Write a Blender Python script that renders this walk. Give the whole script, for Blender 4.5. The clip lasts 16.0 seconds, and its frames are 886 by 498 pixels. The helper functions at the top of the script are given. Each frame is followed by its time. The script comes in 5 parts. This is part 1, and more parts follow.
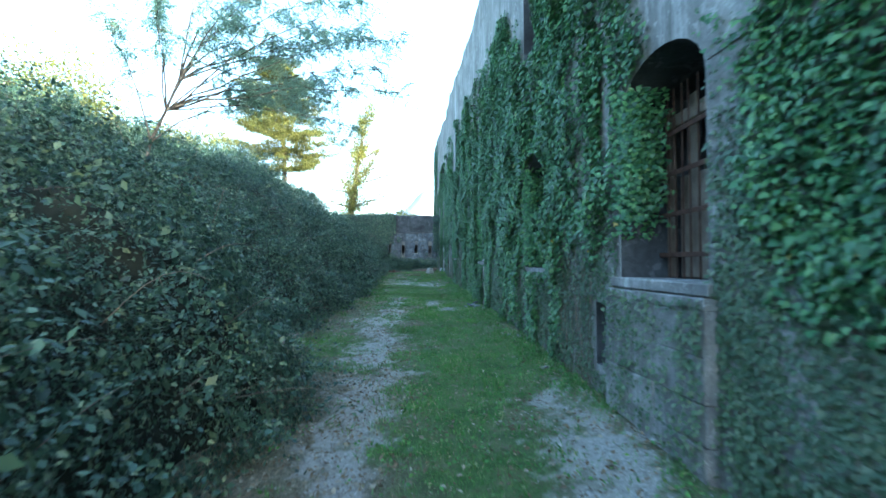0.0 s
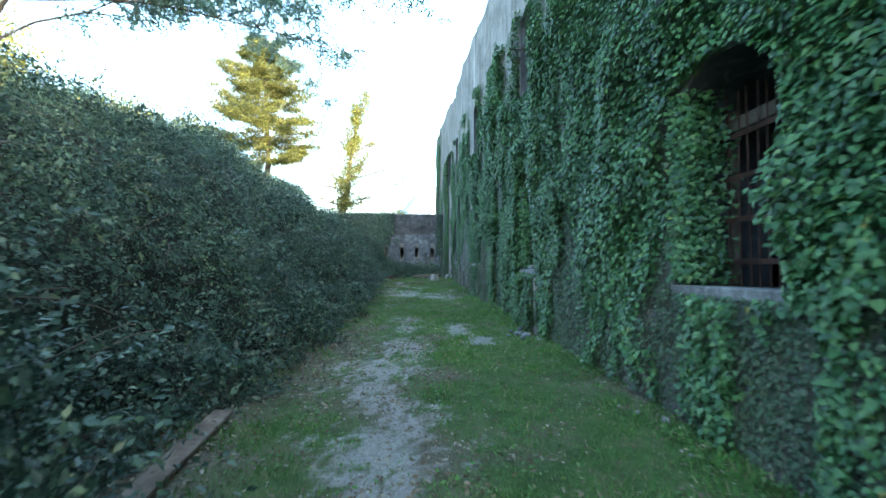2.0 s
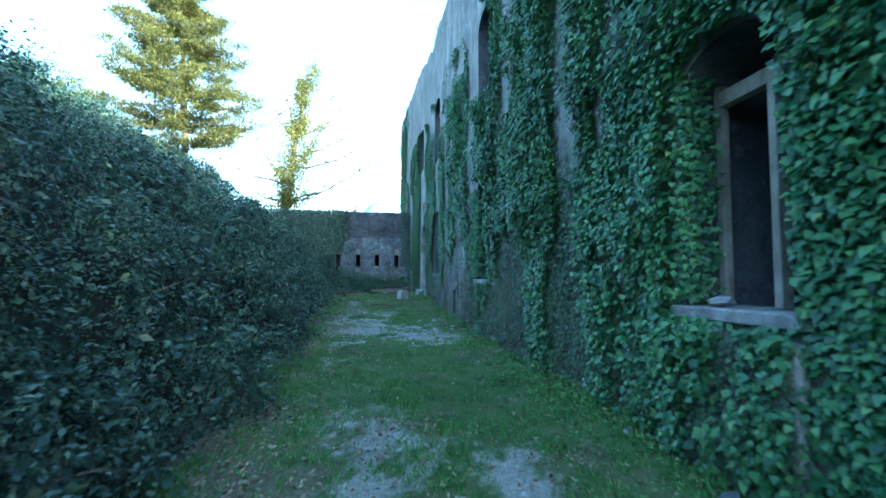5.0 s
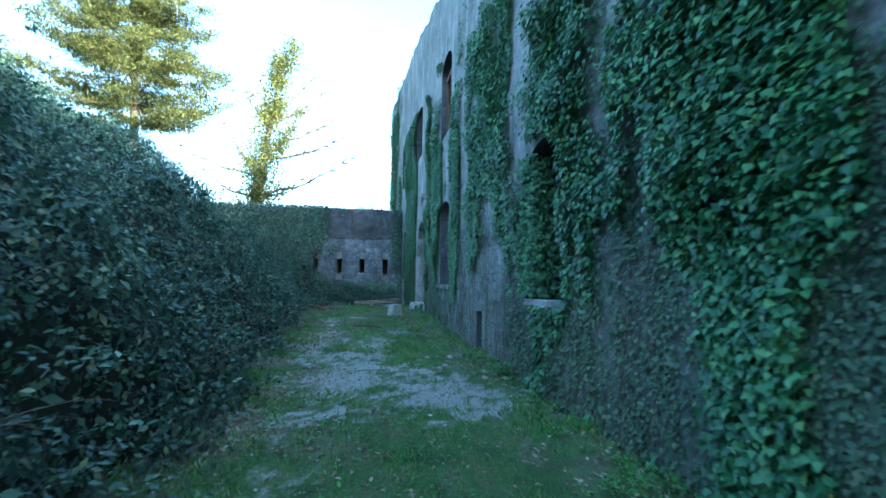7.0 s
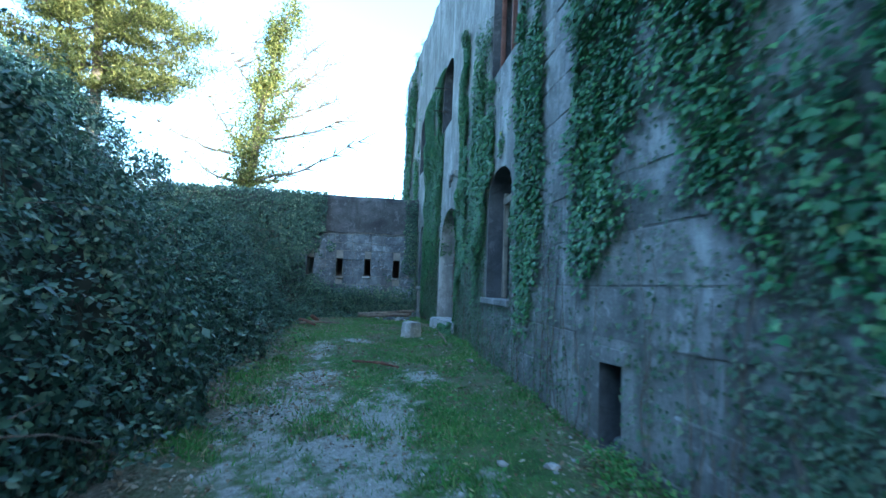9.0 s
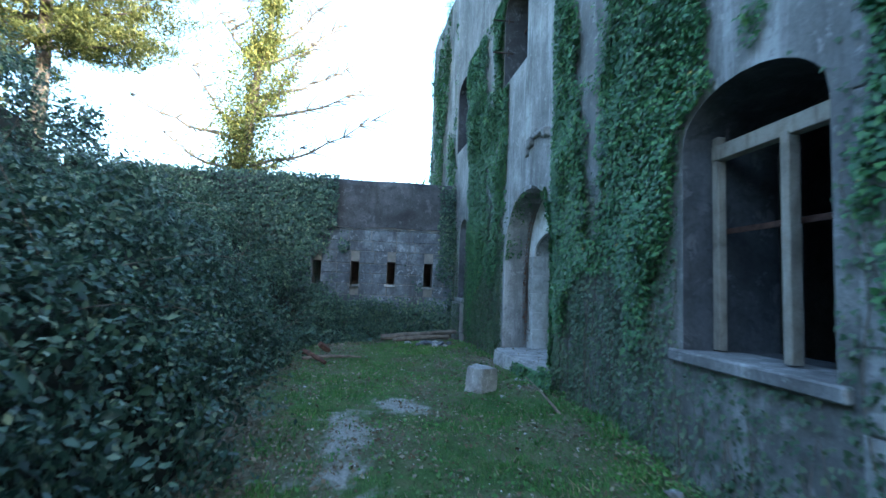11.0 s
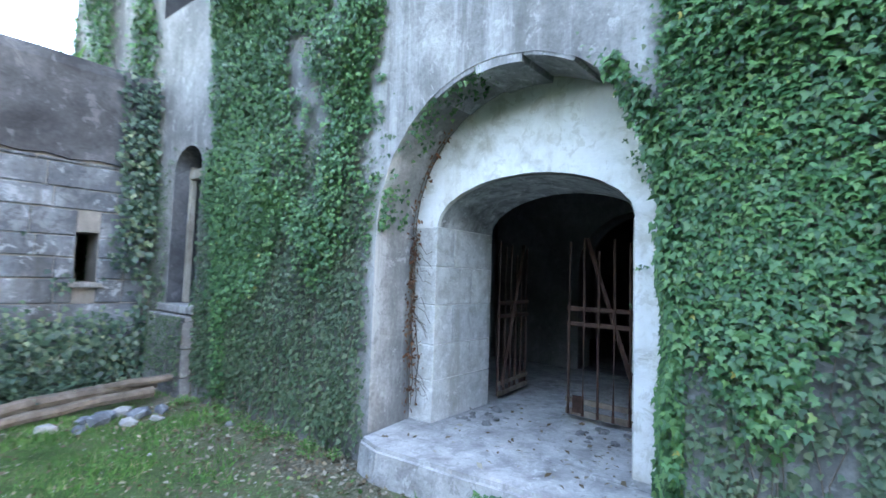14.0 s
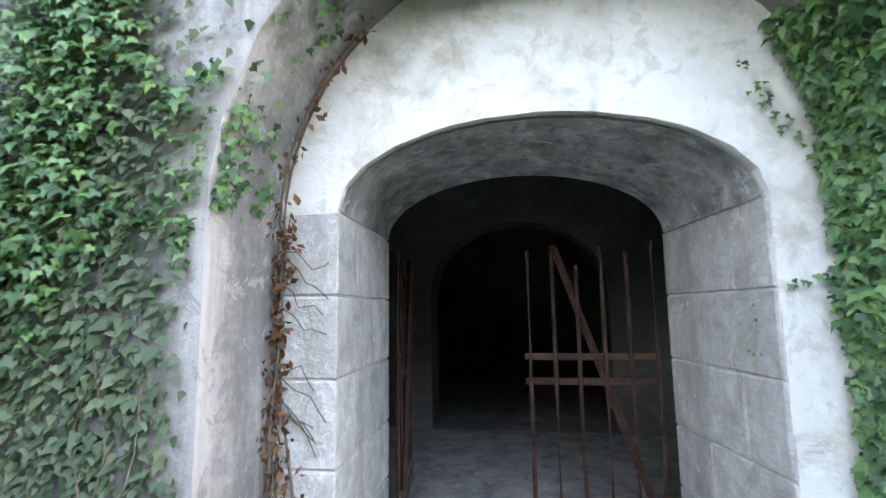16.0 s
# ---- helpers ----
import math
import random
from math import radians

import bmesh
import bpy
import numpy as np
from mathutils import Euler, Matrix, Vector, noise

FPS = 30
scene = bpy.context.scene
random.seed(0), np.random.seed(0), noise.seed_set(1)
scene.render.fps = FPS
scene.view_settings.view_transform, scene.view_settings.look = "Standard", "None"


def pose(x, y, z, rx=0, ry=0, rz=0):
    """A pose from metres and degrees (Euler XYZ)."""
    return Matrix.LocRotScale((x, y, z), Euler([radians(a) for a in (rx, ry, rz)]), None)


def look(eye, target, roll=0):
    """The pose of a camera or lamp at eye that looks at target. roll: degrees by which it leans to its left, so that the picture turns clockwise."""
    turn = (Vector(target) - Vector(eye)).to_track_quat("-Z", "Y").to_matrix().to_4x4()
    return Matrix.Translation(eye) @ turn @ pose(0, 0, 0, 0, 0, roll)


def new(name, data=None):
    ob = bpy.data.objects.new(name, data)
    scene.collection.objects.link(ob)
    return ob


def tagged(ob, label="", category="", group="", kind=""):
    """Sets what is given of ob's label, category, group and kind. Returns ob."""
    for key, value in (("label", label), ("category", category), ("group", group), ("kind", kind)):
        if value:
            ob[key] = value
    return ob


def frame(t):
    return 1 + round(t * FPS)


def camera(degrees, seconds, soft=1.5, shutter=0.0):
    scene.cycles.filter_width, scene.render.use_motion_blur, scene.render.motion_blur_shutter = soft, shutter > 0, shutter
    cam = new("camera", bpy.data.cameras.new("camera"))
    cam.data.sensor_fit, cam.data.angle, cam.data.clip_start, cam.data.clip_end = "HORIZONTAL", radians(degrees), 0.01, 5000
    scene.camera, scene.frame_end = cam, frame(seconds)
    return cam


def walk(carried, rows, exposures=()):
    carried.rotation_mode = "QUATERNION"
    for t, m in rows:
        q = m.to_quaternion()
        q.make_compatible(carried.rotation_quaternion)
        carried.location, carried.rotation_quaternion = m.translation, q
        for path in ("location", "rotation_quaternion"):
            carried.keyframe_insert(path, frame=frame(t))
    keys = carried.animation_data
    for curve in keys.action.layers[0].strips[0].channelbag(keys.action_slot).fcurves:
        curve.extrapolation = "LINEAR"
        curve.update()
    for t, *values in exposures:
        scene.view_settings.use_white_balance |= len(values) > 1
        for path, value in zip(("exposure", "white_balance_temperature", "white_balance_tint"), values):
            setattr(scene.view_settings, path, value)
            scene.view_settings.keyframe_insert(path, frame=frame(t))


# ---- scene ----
cam = camera(86.0, 16.0, shutter=0.35)
EXPOSURES = [(0.0, 3.4, 5500, -3), (1.5, 3.4, 6300, 3), (4.0, 3.3, 5000, -6), (9.5, 3.15, 4850, -1), (12.0, 3.2, 5850, 8), (12.6, 3.45, 6050, 10), (13.5, 4.25, 6300, 14), (14.5, 4.85, 7200, 20), (16.0, 4.95, 8300, 24)]
ROWS = [
    (0.0, 0.001, -0.001, 1.551, -0.32, 1.77, 0.05),
    (0.5, -0.175, 1.096, 1.607, 0.71, 2.93, 0.10),
    (1.0, -0.321, 2.129, 1.597, 0.62, 2.58, -0.26),
    (1.5, -0.499, 3.214, 1.604, -0.72, 2.49, -0.39),
    (2.0, -0.698, 4.147, 1.636, -1.17, 2.24, -0.14),
    (2.5, -0.809, 5.294, 1.655, -1.03, 2.10, -0.08),
    (3.0, -0.851, 6.377, 1.682, -1.60, 2.20, -0.10),
    (3.5, -0.944, 7.509, 1.713, -1.77, 1.86, -0.43),
    (4.0, -1.011, 8.586, 1.733, -3.29, 2.18, -0.23),
    (6.5, -1.261, 13.308, 1.966, -8.10, 4.27, -0.83),
    (7.0, -1.297, 14.307, 1.967, -8.35, 4.00, -0.76),
    (7.5, -1.251, 15.252, 1.971, -9.80, 3.21, -1.03),
    (8.0, -1.226, 16.316, 2.021, -10.08, 2.76, -1.28),
    (8.5, -1.276, 17.399, 2.036, -8.86, 3.62, -1.75),
    (9.0, -1.390, 18.482, 2.044, -7.76, 4.64, -2.26),
    (9.5, -1.566, 19.522, 2.097, -6.09, 4.45, -2.04),
    (12.0, -2.297, 24.493, 2.440, -11.68, 4.49, -2.46),
    (12.5, -2.391, 25.517, 2.456, -20.04, 3.83, -2.83),
    (13.0, -2.356, 26.486, 2.482, -29.51, 4.17, -2.83),
    (13.5, -2.386, 27.331, 2.500, -38.90, 4.61, -2.08),
    (14.0, -2.345, 28.101, 2.503, -48.78, 3.52, -1.90),
    (14.5, -2.089, 28.742, 2.521, -58.60, 3.21, -1.39),
    (15.0, -1.803, 29.343, 2.545, -70.85, 4.24, -1.24),
    (15.5, -1.411, 29.750, 2.541, -74.99, 6.04, -0.18),
    (16.0, -1.128, 30.077, 2.536, -79.81, 7.38, 0.78),
]

walk(cam, [(t, pose(x, y, z, 90 + pitch, roll, yaw)) for t, x, y, z, yaw, pitch, roll in ROWS],
     exposures=EXPOSURES)

# ---- light: low sun behind the building, clear pale sky ----
SUN_ELEV, SUN_AZ = radians(14.0), radians(140.0)   # azimuth clockwise from +y
world = bpy.data.worlds.new("sky")
scene.world = world
world.use_nodes = True
wn = world.node_tree.nodes
sky = wn.new("ShaderNodeTexSky")
sky.sky_type, sky.sun_disc = "NISHITA", False
sky.sun_elevation, sky.sun_rotation = SUN_ELEV, SUN_AZ
sky.air_density, sky.dust_density, sky.ozone_density = 1.0, 2.5, 1.0
wn["Background"].inputs["Strength"].default_value = 0.15
world.node_tree.links.new(sky.outputs[0], wn["Background"].inputs["Color"])
sun = new("sun", bpy.data.lights.new("sun", "SUN"))
sun.data.energy, sun.data.angle, sun.data.color = 2.2, radians(0.5), (1.0, 0.9, 0.72)
sun.matrix_world = look((math.sin(SUN_AZ) * 60, math.cos(SUN_AZ) * 60, math.tan(SUN_ELEV) * 60 + 10), (0, 0, 10))


# ---- materials ----
def nodes_of(name):
    m = bpy.data.materials.new(name)
    m.use_nodes = True
    nt = m.node_tree
    return m, nt, nt.nodes["Principled BSDF"]


def add(nt, kind, **values):
    n = nt.nodes.new(kind)
    for k, v in values.items():
        n.inputs[k].default_value = v
    return n


def coords(nt, stretch=(1, 1, 1)):
    tc = nt.nodes.new("ShaderNodeTexCoord")
    mp = add(nt, "ShaderNodeMapping", Scale=stretch)
    nt.links.new(tc.outputs["Object"], mp.inputs["Vector"])
    return mp.outputs["Vector"]


def noise_tex(nt, vec, scale, detail=4.0, rough=0.6, distort=0.0):
    n = add(nt, "ShaderNodeTexNoise", Scale=scale, Detail=detail, Roughness=rough, Distortion=distort)
    nt.links.new(vec, n.inputs["Vector"])
    return n.outputs["Fac"]


def ramp(nt, fac, stops):
    r = nt.nodes.new("ShaderNodeValToRGB")
    e = r.color_ramp.elements
    while len(e) < len(stops):
        e.new(0.5)
    for el, (p, c) in zip(e, stops):
        el.position = p
        el.color = (*c, 1) if len(c) == 3 else c
    nt.links.new(fac, r.inputs["Fac"])
    return r.outputs["Color"]


def mixc(nt, fac, a, b, mode="MIX"):
    m = nt.nodes.new("ShaderNodeMix")
    m.data_type, m.blend_type = "RGBA", mode
    for sock, v in ((m.inputs[0], fac), (m.inputs[6], a), (m.inputs[7], b)):
        if isinstance(v, (int, float)):
            sock.default_value = v
        elif isinstance(v, tuple):
            sock.default_value = (*v, 1)
        else:
            nt.links.new(v, sock)
    return m.outputs[2]


def bump(nt, bsdf, height, strength=0.4, dist=0.02):
    b = add(nt, "ShaderNodeBump", Strength=strength, Distance=dist)
    nt.links.new(height, b.inputs["Height"])
    nt.links.new(b.outputs["Normal"], bsdf.inputs["Normal"])


def surface(name, dark, mid, light, scale=2.0, rough=0.85, grain=40.0, streak=None, streak_col=(0.06, 0.06, 0.055),
            vary=0.0, bump_s=0.5, metal=0.0, fine=0.35, spec=0.3, pale=None, pale_col=(0.5, 0.5, 0.49), flake=0.0, flake_scale=9.0):
    """Weathered surface: stains at a large scale, grain at a small one, and streaks that run down."""
    m, nt, bsdf = nodes_of(name)
    v = coords(nt)
    big = noise_tex(nt, v, scale, 6.0, 0.62, 0.4)
    col = ramp(nt, big, [(0.28, dark), (0.5, mid), (0.72, light)])
    small = noise_tex(nt, v, grain, 5.0, 0.7)
    col = mixc(nt, fine, col, ramp(nt, small, [(0.3, (0.25, 0.25, 0.25)), (0.7, (1.0, 1.0, 1.0))]), "MULTIPLY")
    if streak:
        sv = coords(nt, (1.0, 1.0, 0.12))
        st = noise_tex(nt, sv, streak, 5.0, 0.65, 0.2)
        col = mixc(nt, ramp(nt, st, [(0.52, (0, 0, 0)), (0.72, (0.8, 0.8, 0.8))]), col, streak_col)
    if pale:
        sv = coords(nt, (1.0, 1.0, 0.10))
        st = noise_tex(nt, sv, pale, 6.0, 0.7, 0.3)
        col = mixc(nt, ramp(nt, st, [(0.54, (0, 0, 0)), (0.70, (0.75, 0.75, 0.75))]), col, pale_col)
    if flake:        # crisp chips, pits and lichen spots
        fl = noise_tex(nt, v, flake_scale, 8.0, 0.72, 0.6)
        col = mixc(nt, ramp(nt, fl, [(0.55, (0, 0, 0)), (0.60, (flake, flake, flake))]), col, dark)
        col = mixc(nt, ramp(nt, fl, [(0.39, (flake, flake, flake)), (0.43, (0, 0, 0))]), col, light)
    if vary:
        oi = nt.nodes.new("ShaderNodeObjectInfo")
        col = mixc(nt, vary, col, ramp(nt, oi.outputs["Random"], [(0.0, (0.45, 0.45, 0.46)), (0.5, (0.85, 0.84, 0.82)), (1.0, (1.25, 1.22, 1.18))]), "MULTIPLY")
    nt.links.new(col, bsdf.inputs["Base Color"])
    bsdf.inputs["Roughness"].default_value = rough
    bsdf.inputs["Metallic"].default_value = metal
    bsdf.inputs["Specular IOR Level"].default_value = spec
    hs = add(nt, "ShaderNodeMath")
    hs.operation = "MULTIPLY_ADD"
    nt.links.new(small, hs.inputs[0])
    hs.inputs[1].default_value = 0.35
    nt.links.new(big, hs.inputs[2])
    bump(nt, bsdf, hs.outputs[0], bump_s)
    return m


def foliage(name, stops, rough=0.5, spec=0.35, through_light=0.25):
    """Leaves, each with a tint of its own; some light passes through them."""
    m, nt, bsdf = nodes_of(name)
    g = nt.nodes.new("ShaderNodeNewGeometry")
    col = ramp(nt, g.outputs["Random Per Island"], stops)
    big = noise_tex(nt, coords(nt), 0.9, 3.0)
    col = mixc(nt, 0.55, col, ramp(nt, big, [(0.3, (0.5, 0.55, 0.6)), (0.7, (1.25, 1.2, 1.05))]), "MULTIPLY")
    nt.links.new(col, bsdf.inputs["Base Color"])
    bsdf.inputs["Roughness"].default_value = rough
    bsdf.inputs["Specular IOR Level"].default_value = spec
    tr = nt.nodes.new("ShaderNodeBsdfTranslucent")
    nt.links.new(col, tr.inputs["Color"])
    mx = add(nt, "ShaderNodeMixShader", Fac=through_light)
    nt.links.new(bsdf.outputs[0], mx.inputs[1])
    nt.links.new(tr.outputs[0], mx.inputs[2])
    nt.links.new(mx.outputs[0], nt.nodes["Material Output"].inputs["Surface"])
    return m


PLASTER = surface("weathered_plaster", (0.15, 0.15, 0.147), (0.265, 0.263, 0.256), (0.44, 0.435, 0.42), 1.1, 0.92, 28, 3.4, (0.085, 0.085, 0.08), bump_s=0.9, fine=0.5, pale=2.3, pale_col=(0.5, 0.5, 0.495), flake=0.5, flake_scale=7)
STONE = surface("grey_limestone", (0.12, 0.12, 0.12), (0.28, 0.28, 0.277), (0.48, 0.48, 0.475), 1.6, 0.9, 38, 3.2, (0.08, 0.08, 0.078), vary=0.28, bump_s=1.0, fine=0.5, pale=2.4, pale_col=(0.58, 0.585, 0.585), flake=0.5, flake_scale=9)
# blackened render of the end wall; also the dark tone inside openings
DARKSTONE = surface("blackened_render_and_reveal_shade", (0.033, 0.035, 0.040), (0.082, 0.087, 0.096), (0.165, 0.172, 0.184), 1.1, 0.95, 24, 1.0, (0.02, 0.02, 0.02), bump_s=0.9, fine=0.5, flake=0.5, flake_scale=4)
CASESTONE = surface("bluish_casemate_ashlar", (0.05, 0.058, 0.068), (0.14, 0.16, 0.185), (0.32, 0.355, 0.395), 1.3, 0.9, 22, 2.2, (0.05, 0.05, 0.048), vary=0.25, bump_s=1.0, fine=0.45, flake=0.6, flake_scale=6)
MORTAR = surface("mortar", (0.16, 0.155, 0.14), (0.22, 0.21, 0.195), (0.3, 0.29, 0.27), 5, 0.95, 60)
LIMEWASH = surface("limewash_plaster", (0.48, 0.45, 0.38), (0.82, 0.81, 0.78), (0.90, 0.895, 0.88), 3.6, 0.88, 7, 1.8, (0.58, 0.54, 0.46), bump_s=0.9, fine=0.12, flake=0.42, flake_scale=7)
SOFFIT = surface("stained_soffit", (0.15, 0.15, 0.145), (0.40, 0.40, 0.385), (0.66, 0.66, 0.64), 5.0, 0.9, 30, bump_s=0.8, flake=0.7, flake_scale=9)
JAMBSTONE = surface("dressed_jamb_stone", (0.42, 0.405, 0.365), (0.64, 0.635, 0.605), (0.80, 0.795, 0.77), 6.0, 0.88, 60, 3.5, (0.34, 0.31, 0.25), vary=0.22, bump_s=1.0, flake=0.55, flake_scale=14)
# limewash toned down: part of the rooms' shade is in this colour
INNER = surface("shade_toned_inner_limewash", (0.14, 0.135, 0.13), (0.24, 0.235, 0.225), (0.33, 0.325, 0.31), 1.5, 0.95, 25, 2.0, (0.2, 0.19, 0.175), flake=0.4)
FLOORMAT = surface("dusty_concrete", (0.2, 0.2, 0.195), (0.41, 0.408, 0.4), (0.55, 0.546, 0.535), 4, 0.9, 40, bump_s=0.9, flake=0.55, flake_scale=10)
RUST = surface("rusty_iron", (0.04, 0.022, 0.017), (0.085, 0.046, 0.034), (0.15, 0.082, 0.058), 9, 0.8, 120, metal=0.35)
IRON = surface("dark_iron", (0.02, 0.017, 0.016), (0.045, 0.035, 0.03), (0.09, 0.06, 0.045), 8, 0.75, 90, metal=0.4)
OLDWOOD = surface("weathered_wood", (0.10, 0.075, 0.055), (0.20, 0.16, 0.125), (0.30, 0.25, 0.2), 3, 0.9, 70, 14, (0.06, 0.045, 0.035))
PALEWOOD = surface("bleached_wood", (0.2, 0.17, 0.135), (0.36, 0.32, 0.265), (0.5, 0.46, 0.39), 3, 0.9, 70, 14, (0.14, 0.115, 0.09))
REDWOOD = surface("flaking_red_painted_wood", (0.10, 0.045, 0.035), (0.17, 0.08, 0.06), (0.24, 0.14, 0.11), 4, 0.85, 60)
BARK = surface("bark", (0.05, 0.04, 0.032), (0.12, 0.095, 0.075), (0.22, 0.18, 0.15), 4, 0.95, 30, bump_s=1.0)
TWIG = surface("grey_twig", (0.08, 0.065, 0.05), (0.15, 0.125, 0.1), (0.24, 0.2, 0.165), 6, 0.9, 50)
REDROT = surface("rotten_red_wood", (0.06, 0.03, 0.02), (0.13, 0.065, 0.045), (0.22, 0.13, 0.09), 6, 0.9, 60)
# earth made near black: the shade between the leaves is in its colour
SHADED_SOIL = surface("bank_soil_with_shade", (0.008, 0.011, 0.008), (0.018, 0.022, 0.015), (0.03, 0.034, 0.024), 2, 0.95, 30)
WHITESTONE = surface("pale_stone", (0.2, 0.205, 0.205), (0.35, 0.36, 0.36), (0.52, 0.53, 0.53), 4, 0.85, 40, vary=0.4, bump_s=1.0, flake=0.5, flake_scale=16)
CARDBOARD = surface("pale_litter", (0.5, 0.5, 0.5), (0.65, 0.65, 0.65), (0.75, 0.75, 0.75), 5, 0.8, 20)
# pale blue is distance haze painted into the rock colour
ROCKFAR = surface("haze_tinted_mountain", (0.30, 0.40, 0.50), (0.36, 0.46, 0.56), (0.42, 0.52, 0.62), 0.004, 1.0, 0.05, bump_s=0.0, fine=0.1)
IVY = foliage("ivy_leaf", [(0.0, (0.026, 0.08, 0.036)), (0.4, (0.062, 0.175, 0.066)), (0.8, (0.115, 0.25, 0.088)), (0.99, (0.15, 0.29, 0.10)), (0.997, (0.22, 0.31, 0.10)), (1.0, (0.36, 0.29, 0.06))], 0.42, 0.45)
IVYSMALL = foliage("creeping_ivy_leaf", [(0.0, (0.05, 0.10, 0.055)), (0.6, (0.095, 0.155, 0.085)), (1.0, (0.16, 0.2, 0.12))])
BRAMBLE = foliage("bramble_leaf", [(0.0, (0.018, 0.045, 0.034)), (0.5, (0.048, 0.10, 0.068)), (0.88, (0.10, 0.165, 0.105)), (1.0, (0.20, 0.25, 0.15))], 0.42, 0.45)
OAKLEAF = foliage("sunny_shrub_leaf", [(0.0, (0.09, 0.12, 0.035)), (0.6, (0.17, 0.18, 0.05)), (1.0, (0.27, 0.24, 0.07))], 0.5, 0.3, 0.35)
NEEDLE = foliage("pine_needles", [(0.0, (0.07, 0.085, 0.025)), (0.6, (0.14, 0.15, 0.045)), (1.0, (0.25, 0.24, 0.08))], 0.6, 0.2, 0.45)
# leaf colour lifted to imitate the bright sky's glare through the crown
ACACIA = foliage("glare_pale_locust_leaf", [(0.0, (0.2, 0.32, 0.25)), (0.6, (0.3, 0.42, 0.32)), (1.0, (0.4, 0.5, 0.36))], 0.45, 0.5, 0.65)
GRASS = foliage("grass_blade", [(0.0, (0.06, 0.16, 0.038)), (0.55, (0.105, 0.26, 0.06)), (0.86, (0.16, 0.25, 0.085)), (1.0, (0.36, 0.31, 0.2))])
DEADLEAF = foliage("fallen_leaf", [(0.0, (0.10, 0.07, 0.04)), (0.6, (0.2, 0.165, 0.115)), (1.0, (0.36, 0.34, 0.28))], 0.8, 0.2, 0.1)
RUSTLEAF = foliage("withered_leaf", [(0.0, (0.10, 0.045, 0.025)), (0.6, (0.19, 0.085, 0.045)), (1.0, (0.28, 0.15, 0.08))], 0.8, 0.2, 0.15)
GRAVEL = surface("gravel_chip", (0.28, 0.28, 0.27), (0.42, 0.42, 0.41), (0.56, 0.56, 0.55), 3, 0.9, 40)


# ---- mesh helpers ----
def np_mesh(name, verts, faces):
    """A mesh from arrays; all faces have the same number of corners."""
    verts, faces = np.asarray(verts, np.float32), np.asarray(faces, np.int32)
    me = bpy.data.meshes.new(name)
    me.vertices.add(len(verts))
    me.vertices.foreach_set("co", verts.ravel())
    k = faces.shape[1]
    me.loops.add(faces.size)
    me.loops.foreach_set("vertex_index", faces.ravel())
    me.polygons.add(len(faces))
    me.polygons.foreach_set("loop_start", np.arange(0, faces.size, k, dtype=np.int32))
    me.update(calc_edges=True)
    return me


def obj(name, mesh, material, parent=None, label=""):
    ob = new(name, mesh)
    if material and not mesh.materials:
        mesh.materials.append(material)
    if parent:
        ob.parent = parent
    if label:
        ob["label"] = label
    return ob


def part(name, bm, material, parent=None, label="", smooth=False):
    me = bpy.data.meshes.new(name)
    bm.normal_update()
    bm.to_mesh(me)
    bm.free()
    if smooth:
        me.shade_smooth()
    return obj(name, me, material, parent, label)


def empty(name, at=(0, 0, 0), rz=0.0):
    e = new(name)
    e.matrix_world = pose(*at, 0, 0, rz)
    return e


def scatter(name, tv, tf, pos, basis, size):
    """One mesh of many copies of a small leaf: places, 3x3 axes and sizes."""
    tv, tf = np.asarray(tv, np.float32), np.asarray(tf, np.int32)
    n, k = len(pos), len(tv)
    v = np.einsum("nij,kj->nki", basis, tv) * np.asarray(size).reshape(n, -1)[:, None, :] + pos[:, None, :]
    f = (tf[None] + (np.arange(n) * k)[:, None, None]).reshape(-1, tf.shape[1])
    return np_mesh(name, v.reshape(-1, 3), f)


def unit(a):
    return a / np.maximum(np.linalg.norm(a, axis=-1, keepdims=True), 1e-9)


def frames_from(normal, tip):
    """Axes of leaves: y along the tip, z along the normal."""
    z = unit(normal)
    x = unit(np.cross(tip, z))
    y = np.cross(z, x)
    return np.stack([x, y, z], axis=2)


rng = np.random.default_rng(7)


def vnoise(p, scale, seed=0.0):
    """Smooth value noise in about -1..1 at rows of p, cheap enough for large arrays."""
    p = np.asarray(p, float) * scale + seed * 17.31
    i = np.floor(p).astype(int)
    f = p - i
    f = f * f * (3 - 2 * f)
    total = 0.0
    d = p.shape[1]
    for corner in range(1 << d):
        w, h = 1.0, 0
        for a in range(d):
            b = (corner >> a) & 1
            w = w * (f[:, a] if b else 1 - f[:, a])
            h = h + (i[:, a] + b) * (374761393, 668265263, 2147483647)[a]
        h = (h ^ (h >> 13)) * 1274126177
        total = total + w * (((h ^ (h >> 16)) & 0xFFFF) / 32767.5 - 1)
    return total


def box(bm, x0, x1, y0, y1, z0, z1, bevel=0.0, jitter=0.0, r=random):
    m = Matrix.Translation(((x0 + x1) / 2, (y0 + y1) / 2, (z0 + z1) / 2)) @ Matrix.Diagonal((x1 - x0, y1 - y0, z1 - z0, 1))
    vs = bmesh.ops.create_cube(bm, size=1, matrix=m)["verts"]
    if jitter:
        for v in vs:
            v.co += Vector((r.uniform(-1, 1), r.uniform(-1, 1), r.uniform(-1, 1))) * jitter
    if bevel:
        es = list({e for v in vs for e in v.link_edges})
        bmesh.ops.bevel(bm, geom=es, offset=bevel, segments=1, affect="EDGES")


